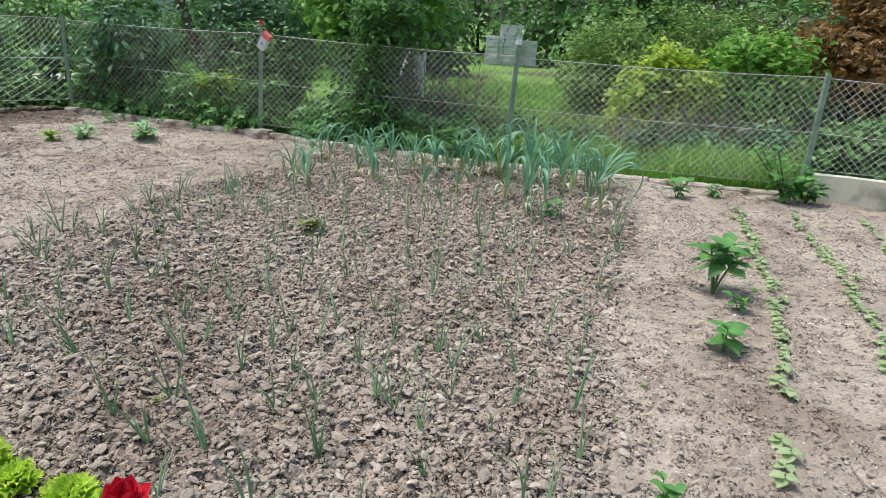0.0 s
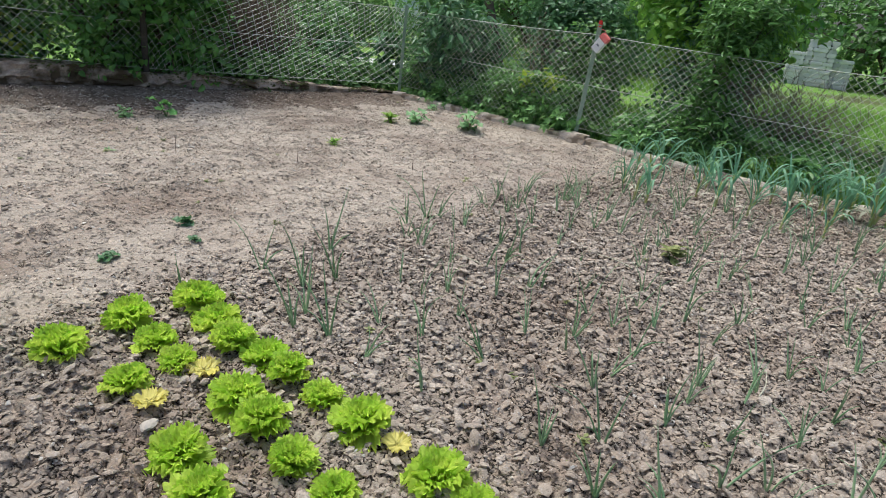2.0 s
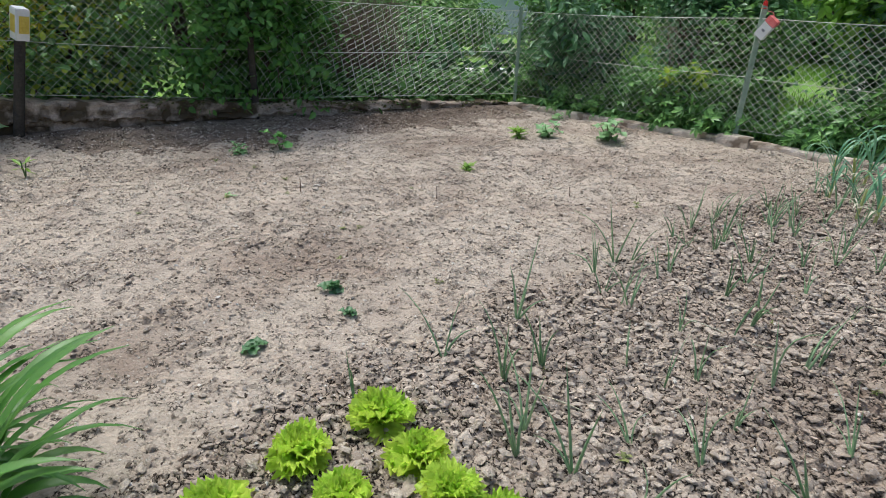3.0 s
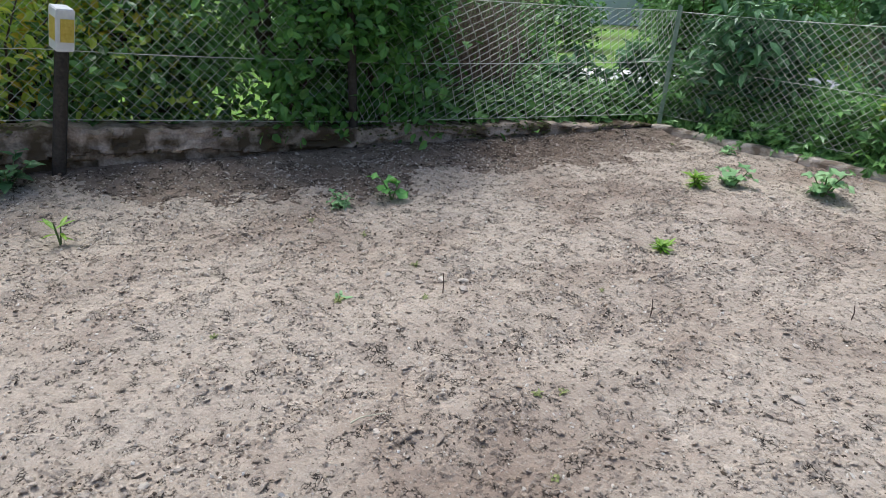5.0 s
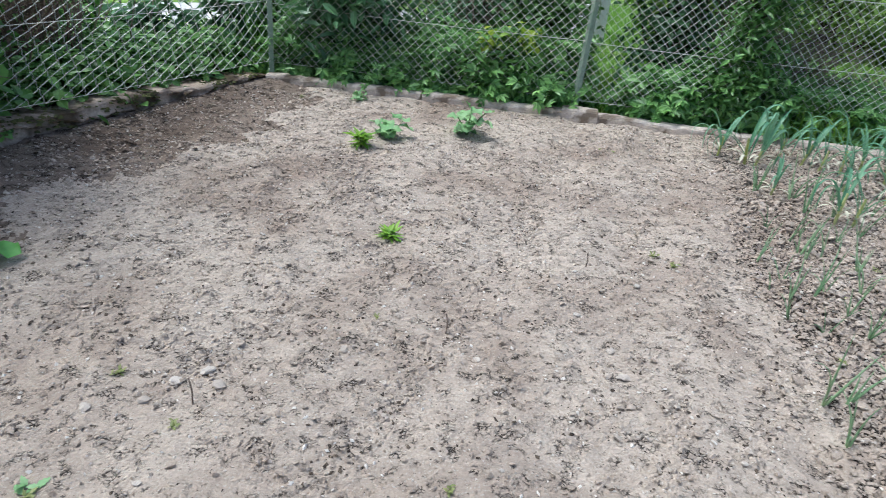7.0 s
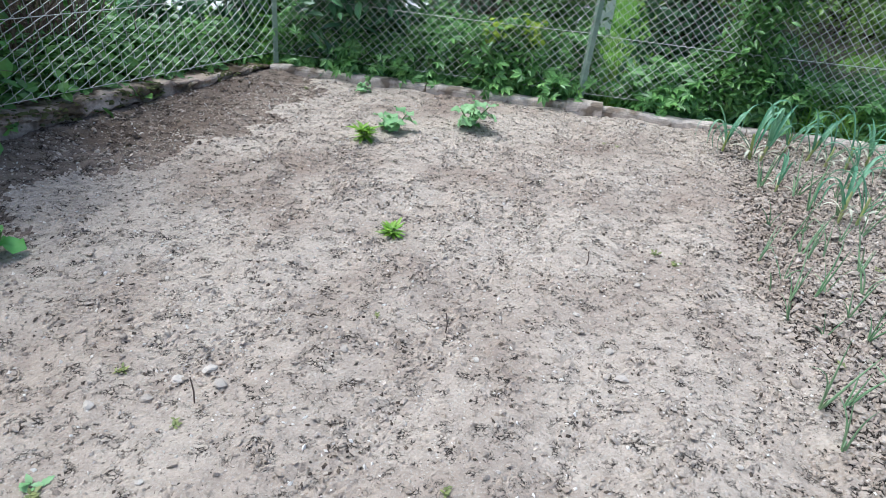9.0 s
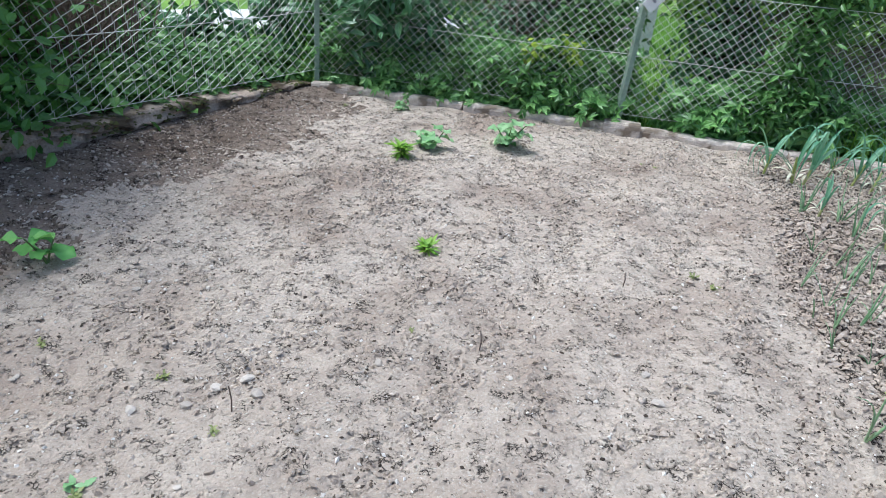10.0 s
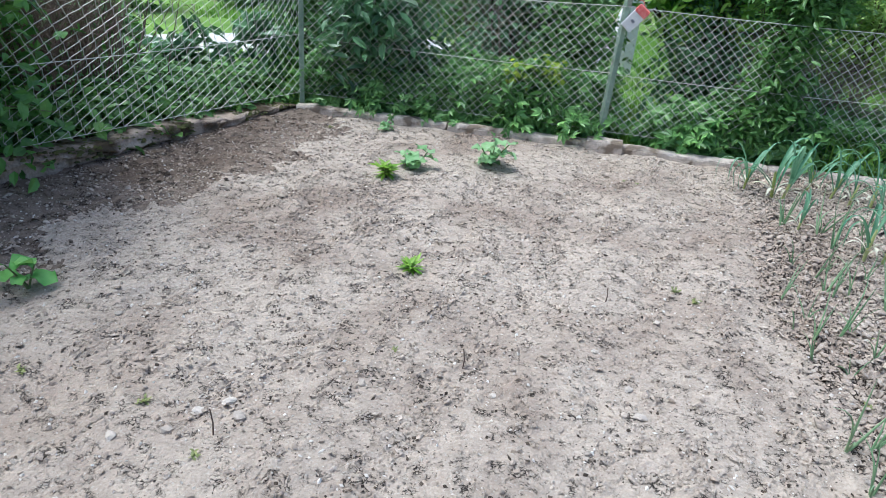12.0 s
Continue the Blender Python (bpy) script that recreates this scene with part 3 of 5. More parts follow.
def build_wall():
    """The weathered wall: its face is broken into flaked layers, and it is highest at its near end."""
    n, m = 520, 24
    span = CORNER - WALL_END
    along = span.normalized()
    side = Vector((-along.y, along.x))
    u, h = np.meshgrid(np.linspace(0, 1, n + 1), np.linspace(0, 1, m), indexing="ij")
    run = u * span.length
    top = 0.515 - 0.45 * u + 0.010 * np.sin(u * 41) + 0.03 * (value_noise(run * 3.1, run * 0 + 2) - 0.5) + 0.02 * (value_noise(run * 13, run * 0 + 5) - 0.5)
    z = -0.08 + (top + 0.08) * h
    ledge = top * (0.30 + 0.75 * (value_noise(run * 0.75 + 4, run * 0) - 0.35)) + 0.05 * (value_noise(run * 7, run * 0 + 3) - 0.5) + 0.02 * (value_noise(run * 23, run * 0 + 8) - 0.5)
    flake = value_noise(run * 1.7 + 3, z * 5.5 + 0.9 * value_noise(run * 5, z * 9)) + 0.25 * (value_noise(run * 12, z * 25) - 0.5)
    off = 0.020 * (value_noise(run * 17, z * 30) - 0.5) + 0.022 * (value_noise(run * 6 + 9, z * 11) - 0.5) - 0.026 * (flake > 0.55)
    off = off + np.where(z < ledge, 0.032, 0) - 0.016 * np.clip(1 - np.abs(z - ledge - 0.015) / 0.022, 0, 1)
    off[:, -1] += 0.012
    face = np.stack([WALL_END.x + along.x * run + side.x * off, WALL_END.y + along.y * run + side.y * off, z], axis=-1)
    back = []
    for d, k in ((0.12, 1.0), (0.24, 1.0), (0.25, 0.0)):
        zz = (top[:, -1] + 0.012 * (value_noise(run[:, -1] * 9 + d * 50, run[:, -1] * 0) - 0.5)) * k - 0.08 * (1 - k)
        back.append(np.stack([WALL_END.x + along.x * run[:, 0] + side.x * d, WALL_END.y + along.y * run[:, 0] + side.y * d, zz], axis=-1))
    verts = np.concatenate([face, np.stack(back, axis=1)], axis=1)
    k = verts.shape[1]
    idx = np.arange((n + 1) * k).reshape(n + 1, k)
    quads = np.stack([idx[:-1, :-1], idx[:-1, 1:], idx[1:, 1:], idx[1:, :-1]], axis=-1).reshape(-1, 4)
    ob = part("wall_left", mesh_of("wall_left", verts.reshape(-1, 3), quads), CONCRETE)
    tagged(ob, "low old concrete wall, crumbling and mossy", "wall", kind="structure")
    # moss cushions along the top and on the face
    r = np.random.default_rng(17)
    pieces = []
    for q in range(1300):
        g = r.uniform(0.02, 0.99)
        if value_noise(np.array([g * span.length * 2.3 + 40]), np.array([0.0]))[0] < 0.5:
            continue
        t = top[int(g * n), 0]
        deep = r.random() < 0.6
        zc = t - 0.004 if deep else t - abs(r.normal()) * 0.06
        d = r.uniform(-0.01, 0.2) if deep else -0.006
        c = np.array([WALL_END.x + along.x * g * span.length + side.x * d, WALL_END.y + along.y * g * span.length + side.y * d, zc])
        v, f = lump(300 + q % 7, 0)
        pieces.append((v * np.array([1, 1, 0.5]) * r.uniform(0.008, 0.026) + c, f))
    tagged(part("wall_moss", mesh_of("wall_moss", *joined(pieces)), MOSS), "dark brown-green moss cushions on the old wall", "moss", kind="stuff")


def rough_block(length, depth, height, seed, cuts=26):
    """A worn concrete block along +x with softened, chipped edges, its foot at z 0."""
    prof = [(0, -0.06), (0, height * 0.5), (0.004, height - 0.014), (0.016, height), (depth - 0.016, height), (depth, height - 0.014), (depth, -0.06)]
    r = np.random.default_rng(seed)
    v = []
    for i in range(cuts + 1):
        x = length * i / cuts
        dz = float(r.normal()) * 0.0025
        for y, z in prof:
            edge = 0.006 if i in (0, cuts) else 0
            v.append((x, y + float(r.normal()) * 0.0015, z - (edge if z > 0 else 0) + (dz if z > 0.02 else 0)))
    m = len(prof)
    f = [(i * m + k, (i + 1) * m + k, (i + 1) * m + (k + 1) % m, i * m + (k + 1) % m) for i in range(cuts) for k in range(m)]
    f += [(0, 1, 2, 3), (0, 3, 4, 6), (4, 5, 6, 6)][:2]
    base = cuts * m
    f += [(base + 3, base + 2, base + 1, base), (base + 6, base + 4, base + 3, base)]
    return mesh_of("kerbstone", v, f)


def build_kerb():
    ob = thing("kerb", (0, 0, 0), "low pale concrete kerb along the fence, worn and stained", "kerb", kind="structure")
    for i, (a, b) in enumerate(zip(KERB_LINE[:-1], KERB_LINE[1:])):
        a, b = Vector(a), Vector(b)
        d = b - a
        h = 0.062 if i < 2 else 0.06 - 0.008 * max(0, i - 3)
        part("kerbstone", rough_block(d.length - 0.012, 0.11, h, 20 + i), KERB, ob, at=pose(a.x, a.y, 0, 0, 0, math.degrees(math.atan2(d.y, d.x))))
    cap = part("kerbstone", rough_block(0.30, 0.15, 0.09, 77, 5), KERB, ob, "paler broken kerbstone end", at=pose(-2.92, 7.515, 0, 0, 0, -12))
    board = part("edging_board", rough_block(3.2, 0.05, 0.27, 60, 12), SLAB, at=pose(3.12, 6.90, 0, 0, 0, -11))
    tagged(board, "pale greenish board edging the bed below the fence", "board", kind="structure")


build_wall()
build_kerb()

# ---- fence ----
POSTS = [(-5.47, 8.16, 1.17), (-2.79, 7.66, 1.25), (0.1, 7.2, 1.26), (3.12, 7.08, 1.20), (6.2, 6.7, 1.2)]


def chain_link(start, end, low, high, pitch=0.037, step=0.036, lean=0.0, seed=1, r=0.0021):
    """Woven zigzag wires between two feet; low and high are the edges' heights at both ends."""
    a, b = np.array(start, float), np.array(end, float)
    length = float(np.linalg.norm(b - a))
    cols = int(length / pitch)
    rows = int((high[0] - low[0]) / step)
    j, k = np.meshgrid(np.arange(cols), np.arange(rows + 1), indexing="ij")
    u = (j + (j + k) % 2) / cols
    t = k / rows
    u = np.clip(u + lean * (t - 0.5) / length * np.clip(5 * u * (1 - u), 0, 1) + 0.006 * (value_noise(u * 9 + seed, t * 3.0) - 0.5), 0, 1)
    z = (low[0] + (low[1] - low[0]) * u) * (1 - t) + (high[0] + (high[1] - high[0]) * u) * t
    z = z - 0.02 * np.sin(np.pi * u) * t + 0.012 * (value_noise(u * 14 + seed * 3, t * 5.0) - 0.5)
    out = 0.004 * ((j + k) % 2) + 0.05 * (value_noise(u * 5 + seed, t * 2.2) - 0.5) * np.sin(np.pi * u)
    d = (b - a) / length
    p = np.stack([a[0] + (b[0] - a[0]) * u - d[1] * out, a[1] + (b[1] - a[1]) * u + d[0] * out, z], axis=-1)
    # each strand runs nearly level through its knots and steeply between them
    side = (((j + k) % 2) * 2 - 1)[..., None] * np.array([d[0], d[1], 0]) * pitch * 0.10
    top, foot = p[:, 1:] - side[:, 1:] * 1.0, p[:, :-1] - side[:, :-1] * 1.0
    lift = np.array([0, 0, step * 0.13])
    a0, a1, b0, b1 = p[:, :-1], foot + lift, top - lift, p[:, 1:]
    starts = np.concatenate([a0.reshape(-1, 3), a1.reshape(-1, 3), b0.reshape(-1, 3)])
    ends = np.concatenate([a1.reshape(-1, 3), b0.reshape(-1, 3), b1.reshape(-1, 3)])
    return rods(starts, ends, r, sides=3)


def line_wire(start, end, z0, z1, sag=0.012, r=0.0022):
    a, b = np.array((*start, z0), float), np.array((*end, z1), float)
    pts = [a + (b - a) * s - np.array([0, 0, sag * 4 * s * (1 - s)]) for s in np.linspace(0, 1, 13)]
    return mesh_of("wire", *tube(pts, r, 5), True)


FENCE = thing("garden_fence", (-5.47, 8.16, 0), "chain-link garden fence on steel posts", "fence")
FENCE.matrix_basis = pose(0, 0, 0)


def fence_panel(start, end, low, mid, high, label, **knit):
    ob = part("chain_link_panel", mesh_of("chain_link", *chain_link(start, end, low, high, **knit)), WIRE, FENCE, label)
    part("top_wire", line_wire(start, end, high[0], high[1], 0.02, 0.003), WIRE, ob)
    part("middle_wire", line_wire(start, end, mid[0], mid[1], 0.015, 0.0025), WIRE, ob)
    part("bottom_wire", line_wire(start, end, low[0] + 0.01, low[1] + 0.01, 0.0, 0.0022), WIRE, ob)
    return ob


def angle_post(height, width=0.045):
    """A steel angle post with a small cut at its top."""
    bm = bmesh.new()
    w, t = width, 0.006
    prof = [(0, 0), (w, 0), (w, t), (t, t), (t, w), (0, w)]
    lo = [bm.verts.new((x - w / 2, y - w / 2, -0.2)) for x, y in prof]
    up = [bm.verts.new((x - w / 2, y - w / 2, height - 0.01 * (x > 0.01))) for x, y in prof]
    for i in range(6):
        bm.faces.new((lo[i], lo[(i + 1) % 6], up[(i + 1) % 6], up[i]))
    bm.faces.new(up)
    me = bpy.data.meshes.new("post")
    bmesh.ops.recalc_face_normals(bm, faces=bm.faces)
    bm.to_mesh(me)
    bm.free()
    return me


def box_mesh(name, sx, sy, sz, bevel=0.004, taper=1.0):
    """A bevelled box that stands on z 0, narrower at its top by taper."""
    bm = bmesh.new()
    bmesh.ops.create_cube(bm, size=1.0)
    for v in bm.verts:
        k = taper if v.co.z > 0 else 1.0
        v.co = Vector((v.co.x * sx * k, v.co.y * sy * k, (v.co.z + 0.5) * sz))
    bmesh.ops.bevel(bm, geom=list(bm.edges), offset=bevel, segments=2, affect="EDGES")
    me = bpy.data.meshes.new(name)
    bm.to_mesh(me)
    bm.free()
    return me


def round_post(height, radius, mat_taper=0.9, lean=0.0):
    pts = [(lean * s * height, 0, -0.2 + (height + 0.2) * s) for s in np.linspace(0, 1, 7)]
    return tube(pts, np.linspace(radius, radius * mat_taper, 7), 10)


def fence_post(i, lean_x=0.0, lean_y=0.0, turn=0):
    x, y, h = POSTS[i]
    ob = part("post", angle_post(h), POST, FENCE, "weathered green steel angle post", pose(x, y, 0, lean_y, lean_x, turn))
    return ob


def build_fence():
    knots = [(x, y) for x, y, _ in POSTS]
    say = "sagging galvanised chain-link fence panel with line wires"
    fence_panel(knots[0], knots[1], (0.13, 0.13), (0.64, 0.62), (1.11, 1.14), say, seed=2)
    fence_panel(knots[1], knots[2], (0.12, 0.10), (0.61, 0.61), (1.14, 1.13), say, seed=5)
    fence_panel(knots[2], knots[3], (0.09, 0.09), (0.61, 0.63), (1.12, 1.16), say, seed=8)
    fence_panel(knots[3], knots[4], (0.26, 0.26), (0.63, 0.63), (1.15, 1.15), say, seed=9)
    def beside(y):
        return (wall_x(y) - 0.06, y)
    far = "loose, slanting chain-link fence panel standing on the old wall"
    fence_panel(beside(5.15), knots[0], (0.27, 0.14), (0.72, 0.66), (1.22, 1.12), far, lean=0.75, seed=12, r=0.0023, pitch=0.05, step=0.046)
    fence_panel(beside(3.32), beside(5.15), (0.42, 0.27), (0.85, 0.74), (1.3, 1.22), far, seed=13, r=0.0012)
    fence_panel(beside(1.1), beside(3.32), (0.54, 0.42), (0.95, 0.85), (1.4, 1.3), far, seed=14, r=0.0012)
    fence_post(0, 0.5)
    b = fence_post(1, 2.0, 0, 20)
    part("cap", box_mesh("cap", 0.05, 0.05, 0.085, 0.01, 0.6), RED, b, "red plastic cap", pose(0, 0, 1.21))
    c = fence_post(2, 1.0, 0, 10)
    part("cap", box_mesh("cap", 0.062, 0.062, 0.06, 0.01), WHITE, c, "white plastic cap", pose(0, 0, 1.23))
    d = fence_post(3, -1.5)
    fence_post(4)
    # the half-way post that stands on the wall, inside the hedge
    p = beside(5.15)
    part("post", mesh_of("post", *round_post(1.0, 0.035), True), DARKPOST, FENCE, "dark weathered round post", pose(p[0], p[1], 0.2))
    # the near post beside the wall, with a carton over its head
    n = thing("wooden_post", pose(-7.43, 3.26, 0, -8, 10, 0), "dark post beside the wall with a white carton on top", "fence post")
    part("post", mesh_of("post", *round_post(0.96, 0.042), True), DARKPOST, n)
    part("carton", box_mesh("carton", 0.10, 0.10, 0.24, 0.006), WHITE, n, "white drink carton put over the post", pose(0, 0, 0.885, 3, 4, 0))
    part("print", box_mesh("print", 0.072, 0.004, 0.13, 0.001), YELLOW, n, "yellow printed panel", pose(0.004, -0.0525, 0.94, 3, 4, 0))
    part("print", box_mesh("print", 0.004, 0.072, 0.13, 0.001), YELLOW, n, "yellow printed panel", pose(0.062, 0.002, 0.94, 3, 4, 0))


build_fence()

# ---- cartons that scare birds ----


def build_cartons():
    x, y, _ = POSTS[1]
    ob = thing("hanging_carton", pose(x + 0.10, y - 0.05, 1.06, 10, 38, -12), "white and red drink carton hung on the fence", "carton")
    part("body", box_mesh("body", 0.10, 0.06, 0.15, 0.006), WHITE, ob, at=pose(0, 0, -0.10))
    part("lid", box_mesh("lid", 0.104, 0.064, 0.06, 0.006), PINKRED, ob, "faded red printed end", at=pose(0, 0, 0.045))
    part("print", box_mesh("print", 0.03, 0.004, 0.02, 0.001), GREYPRINT, ob, at=pose(0, -0.033, -0.03))
    part("string", mesh_of("string", *tube([(0, 0, 0.1), (-0.05, 0.0, 0.13), (-0.1, 0.02, 0.10)], 0.003, 5), True), PINKRED, ob)
    box = thing("carton_on_stake", pose(-0.61, 1.14, soil_z(-0.61, 1.14) + 0.025, -14, -9, 34), "white drink carton over a stake among peonies", "carton")
    part("stake", mesh_of("stake", *tube([(0, 0, -0.1), (0, 0, 0.35), (0, 0, 0.7)], 0.012, 8), True), DARKPOST, box)
    part("body", box_mesh("body", 0.085, 0.06, 0.22, 0.003, 0.97), WHITE, box, at=pose(0, 0, 0.56))
    part("print", box_mesh("print", 0.032, 0.004, 0.036, 0.001), GREYPRINT, box, "grey printed picture", at=pose(0.004, -0.0305, 0.67))
    for k, (w, z) in enumerate(((0.06, 0.745), (0.045, 0.732))):
        part("text_bar", box_mesh("text_bar", w, 0.003, 0.006, 0.001), GREYPRINT, box, at=pose(0.0, -0.0305, z))


build_cartons()

# ---- vegetables ----


def frilly_leaf(length, width, seed, curl):
    """A lettuce leaf: a cupped sheet whose rim is finely ruffled."""
    r = np.random.default_rng(seed)
    nu, nv = 6, 22
    ph = r.uniform(0, 6.28, 4)
    v = []
    for i in range(nu + 1):
        s = i / nu
        half = width * 0.5 * (0.22 + 0.78 * math.sin(min(1.0, s * 1.3) * math.pi * 0.5))
        for j in range(nv):
            q = -1 + 2 * j / (nv - 1)
            rim = max(abs(q) ** 2.5, s ** 2.5)
            ruff = rim * length * (0.085 * math.sin(9 * q + 3 * s + ph[0]) + 0.09 * math.sin(19 * q + 9 * s + ph[1]) + 0.05 * math.sin(31 * q + ph[3]))
            x = length * s * (1 - 0.16 * q * q) + rim * length * 0.09 * math.sin(16 * q + ph[2])
            z = curl * length * s * s + 0.30 * half * q * q + ruff
            v.append((x, half * q * (1 + 0.05 * rim * math.sin(21 * s + ph[3])), z))
    f = [(i * nv + j, i * nv + j + 1, (i + 1) * nv + j + 1, (i + 1) * nv + j) for i in range(nu) for j in range(nv - 1)]
    return mesh_of("leaf", v, f, True)


LETTUCE_LEAVES = [[frilly_leaf(0.108, 0.10, 1 + 10 * k, -0.05), frilly_leaf(0.105, 0.095, 2 + 10 * k, -0.12), frilly_leaf(0.095, 0.08, 3 + 10 * k, -0.2), frilly_leaf(0.085, 0.06, 4 + 10 * k, -0.1)] for k in range(2)]


def lettuce(seed):
    ob = thing("lettuce", (0, 0, 0), "bright yellow-green frilly loose-leaf lettuce in the soil", "lettuce", "lettuces in the bed")
    r = np.random.default_rng(seed)
    for ring, (n, lift, rise, out) in enumerate(((9, 20, 0.008, 0.004), (8, 40, 0.018, 0.004), (7, 60, 0.022, 0.002), (5, 79, 0.024, 0.001))):
        for k in range(n):
            a = 360 / n * k + ring * 24 + float(r.normal()) * 9
            m = pose(0, 0, rise, 0, 0, a) @ pose(out, 0, 0, float(r.normal()) * 16, -lift + float(r.normal()) * 12, 0)
            part("leaf", LETTUCE_LEAVES[k % 2][ring], LETTUCE, ob, at=m @ Matrix.Scale(float(r.uniform(0.86, 1.1)), 4))
    return ob


LETTUCES = [(-2.77, 2.27, 1.0), (-2.56, 2.18, 0.9), (-2.40, 2.10, 0.86), (-2.26, 2.12, 0.9), (-2.12, 2.09, 0.95), (-1.94, 2.05, 0.95), (-1.75, 2.01, 1.05),
            (-2.83, 1.99, 1.1), (-2.64, 1.95, 1.0), (-2.46, 1.90, 0.78), (-2.84, 1.72, 1.15), (-2.48, 1.72, 0.95), (-2.15, 1.87, 0.98), (-2.0, 1.83, 1.1),
            (-1.82, 1.76, 0.95), (-2.09, 1.59, 0.95), (-1.92, 1.52, 1.08), (-1.645, 1.735, 0.9), (-1.435, 1.935, 1.05), (-1.29, 1.91, 0.95), (-1.72, 1.44, 0.9), (-1.46, 1.66, 0.9), (-1.08, 1.86, 0.95), (-1.2, 1.7, 0.9)]


def build_lettuces():
    kinds = [lettuce(s) for s in (3, 4, 5)]
    for i, (x, y, s) in enumerate(LETTUCES):
        m = pose(x, y, soil_z(x, y) + 0.002, float(rng.normal()) * 3, float(rng.normal()) * 3, float(rng.uniform(0, 360))) @ Matrix.Scale(s * 0.94, 4)
        if i < 3:
            kinds[i].matrix_basis = m
        else:
            copy_thing(kinds[i % 3], m)
    for x, y, s in ((-2.36, 1.93, 0.55), (-2.33, 1.69, 0.5), (-1.61, 2.0, 0.45)):
        w = thing("wilted_lettuce", pose(x, y, soil_z(x, y) + 0.004) @ Matrix.Scale(s, 4), "small wilted yellow lettuce lying on the soil", "lettuce")
        for k in range(5):
            part("leaf", wilt_mesh, WILTED, w, at=pose(0, 0, 0.008, 0, 0, 72 * k + float(rng.normal()) * 15) @ pose(0, 0, 0, float(rng.normal()) * 8, -10, 0))


wilt_mesh = frilly_leaf(0.11, 0.09, 8, 0.1)
build_lettuces()


def onion_mesh(seed):
    r = np.random.default_rng(seed)
    pieces = []
    for k in range(int(r.integers(2, 5))):
        a, lean, n = r.uniform(0, 6.28), r.uniform(0.03, 0.42), 7
        h, bend = r.uniform(0.12, 0.28), r.uniform(-0.1, 0.8)
        pts = [(math.cos(a) * (0.003 + lean * h * s + bend * h * 0.5 * s ** 3), math.sin(a) * (0.003 + lean * h * s + bend * h * 0.5 * s ** 3), -0.01 + h * (s - 0.35 * abs(bend) * s ** 3)) for s in np.linspace(0, 1, n)]
        pieces.append(tube(pts, np.array([0.0042, 0.0045, 0.0042, 0.0036, 0.0028, 0.0018, 0.0004]) * r.uniform(0.6, 0.95), 5))
    return mesh_of("onion_plant", *joined(pieces), True)


def build_onions():
    kinds = [onion_mesh(s) for s in range(50, 60)]
    placed = []
    for row in np.arange(-3.2, 1.7, 0.235):
        for y in np.arange(1.9, 6.4, 0.25):
            lean = 0.20 * (y - 2)
            x = row + lean + float(rng.normal()) * 0.045
            yy = y + float(rng.normal()) * 0.07
            if float(onion_bed(np.array([x]), np.array([yy]))[0]) < 0.8 or rng.random() < 0.1:
                continue
            if yy < 2.3 and x < -1.05 or yy > kerb_y(x) - 0.9 and x > -1.6:
                continue
            placed.append((x, yy))
    placed += [(-2.48, 4.75), (-2.5, 4.54), (-2.4, 4.43), (-2.65, 4.0), (-2.68, 3.81), (-2.07, 5.16), (-2.15, 5.45), (-2.27, 4.74), (-1.98, 5.41)]
    for x, y in placed:
        ob = part("onion_plant", kinds[int(rng.integers(10))], ONION, at=pose(x, y, soil_z(x, y), float(rng.normal()) * 6, float(rng.normal()) * 6, float(rng.uniform(0, 360))) @ Matrix.Scale(float(rng.uniform(0.8, 1.4)), 4))
        tagged(ob, "thin blue-green onion plant in cloddy soil", "onion", "onions in the bed")


build_onions()


def leek_leaf(seed, long, dry=False):
    r = np.random.default_rng(seed)
    if dry:
        return mesh_of("leaf", *strip(long * 0.6, 0.020, 8, 55, 150, 0, 0.2, 0.05, twist=float(r.normal()) * 0.8), True)
    rows, p, a, n = [], np.array([0.004, 0, 0.12]), radians(float(r.uniform(52, 84))), 14
    bend_at, bend = float(r.uniform(0.38, 0.85)), float(r.uniform(70, 150))
    for i in range(n + 1):
        q = i / n
        w = 0.0125 * min(1.0, 0.75 + q) * min(1.0, (1.03 - q) * 2.2)
        up = np.array([-math.sin(a), 0, math.cos(a)])
        side = np.array([0, math.cos(0.5 * q), math.sin(0.5 * q)])
        rows += [p - side * w + up * w * 0.5, p.copy(), p + side * w + up * w * 0.5]
        p = p + np.array([math.cos(a), 0, math.sin(a)]) * long / n
        a -= radians(bend) * math.exp(-((q - bend_at) / 0.17) ** 2) / (n * 0.3) + radians(25) / n
    f = [t for i in range(n) for t in ((3 * i, 3 * i + 1, 3 * i + 4, 3 * i + 3), (3 * i + 1, 3 * i + 2, 3 * i + 5, 3 * i + 4))]
    return mesh_of("leaf", rows, f, True)


LEEK_LEAVES = [leek_leaf(s, l) for s, l in ((1, 0.54), (2, 0.62), (3, 0.70), (4, 0.74), (5, 0.58), (6, 0.46))]
DRY_LEAVES = [leek_leaf(s, 0.34, True) for s in (11, 12)]
LEEK_STEM = mesh_of("stem", *tube([(0, 0, -0.03), (0, 0, 0.06), (0.004, 0, 0.15), (0.006, 0, 0.22)], (0.011, 0.012, 0.0105, 0.007), 8), True)


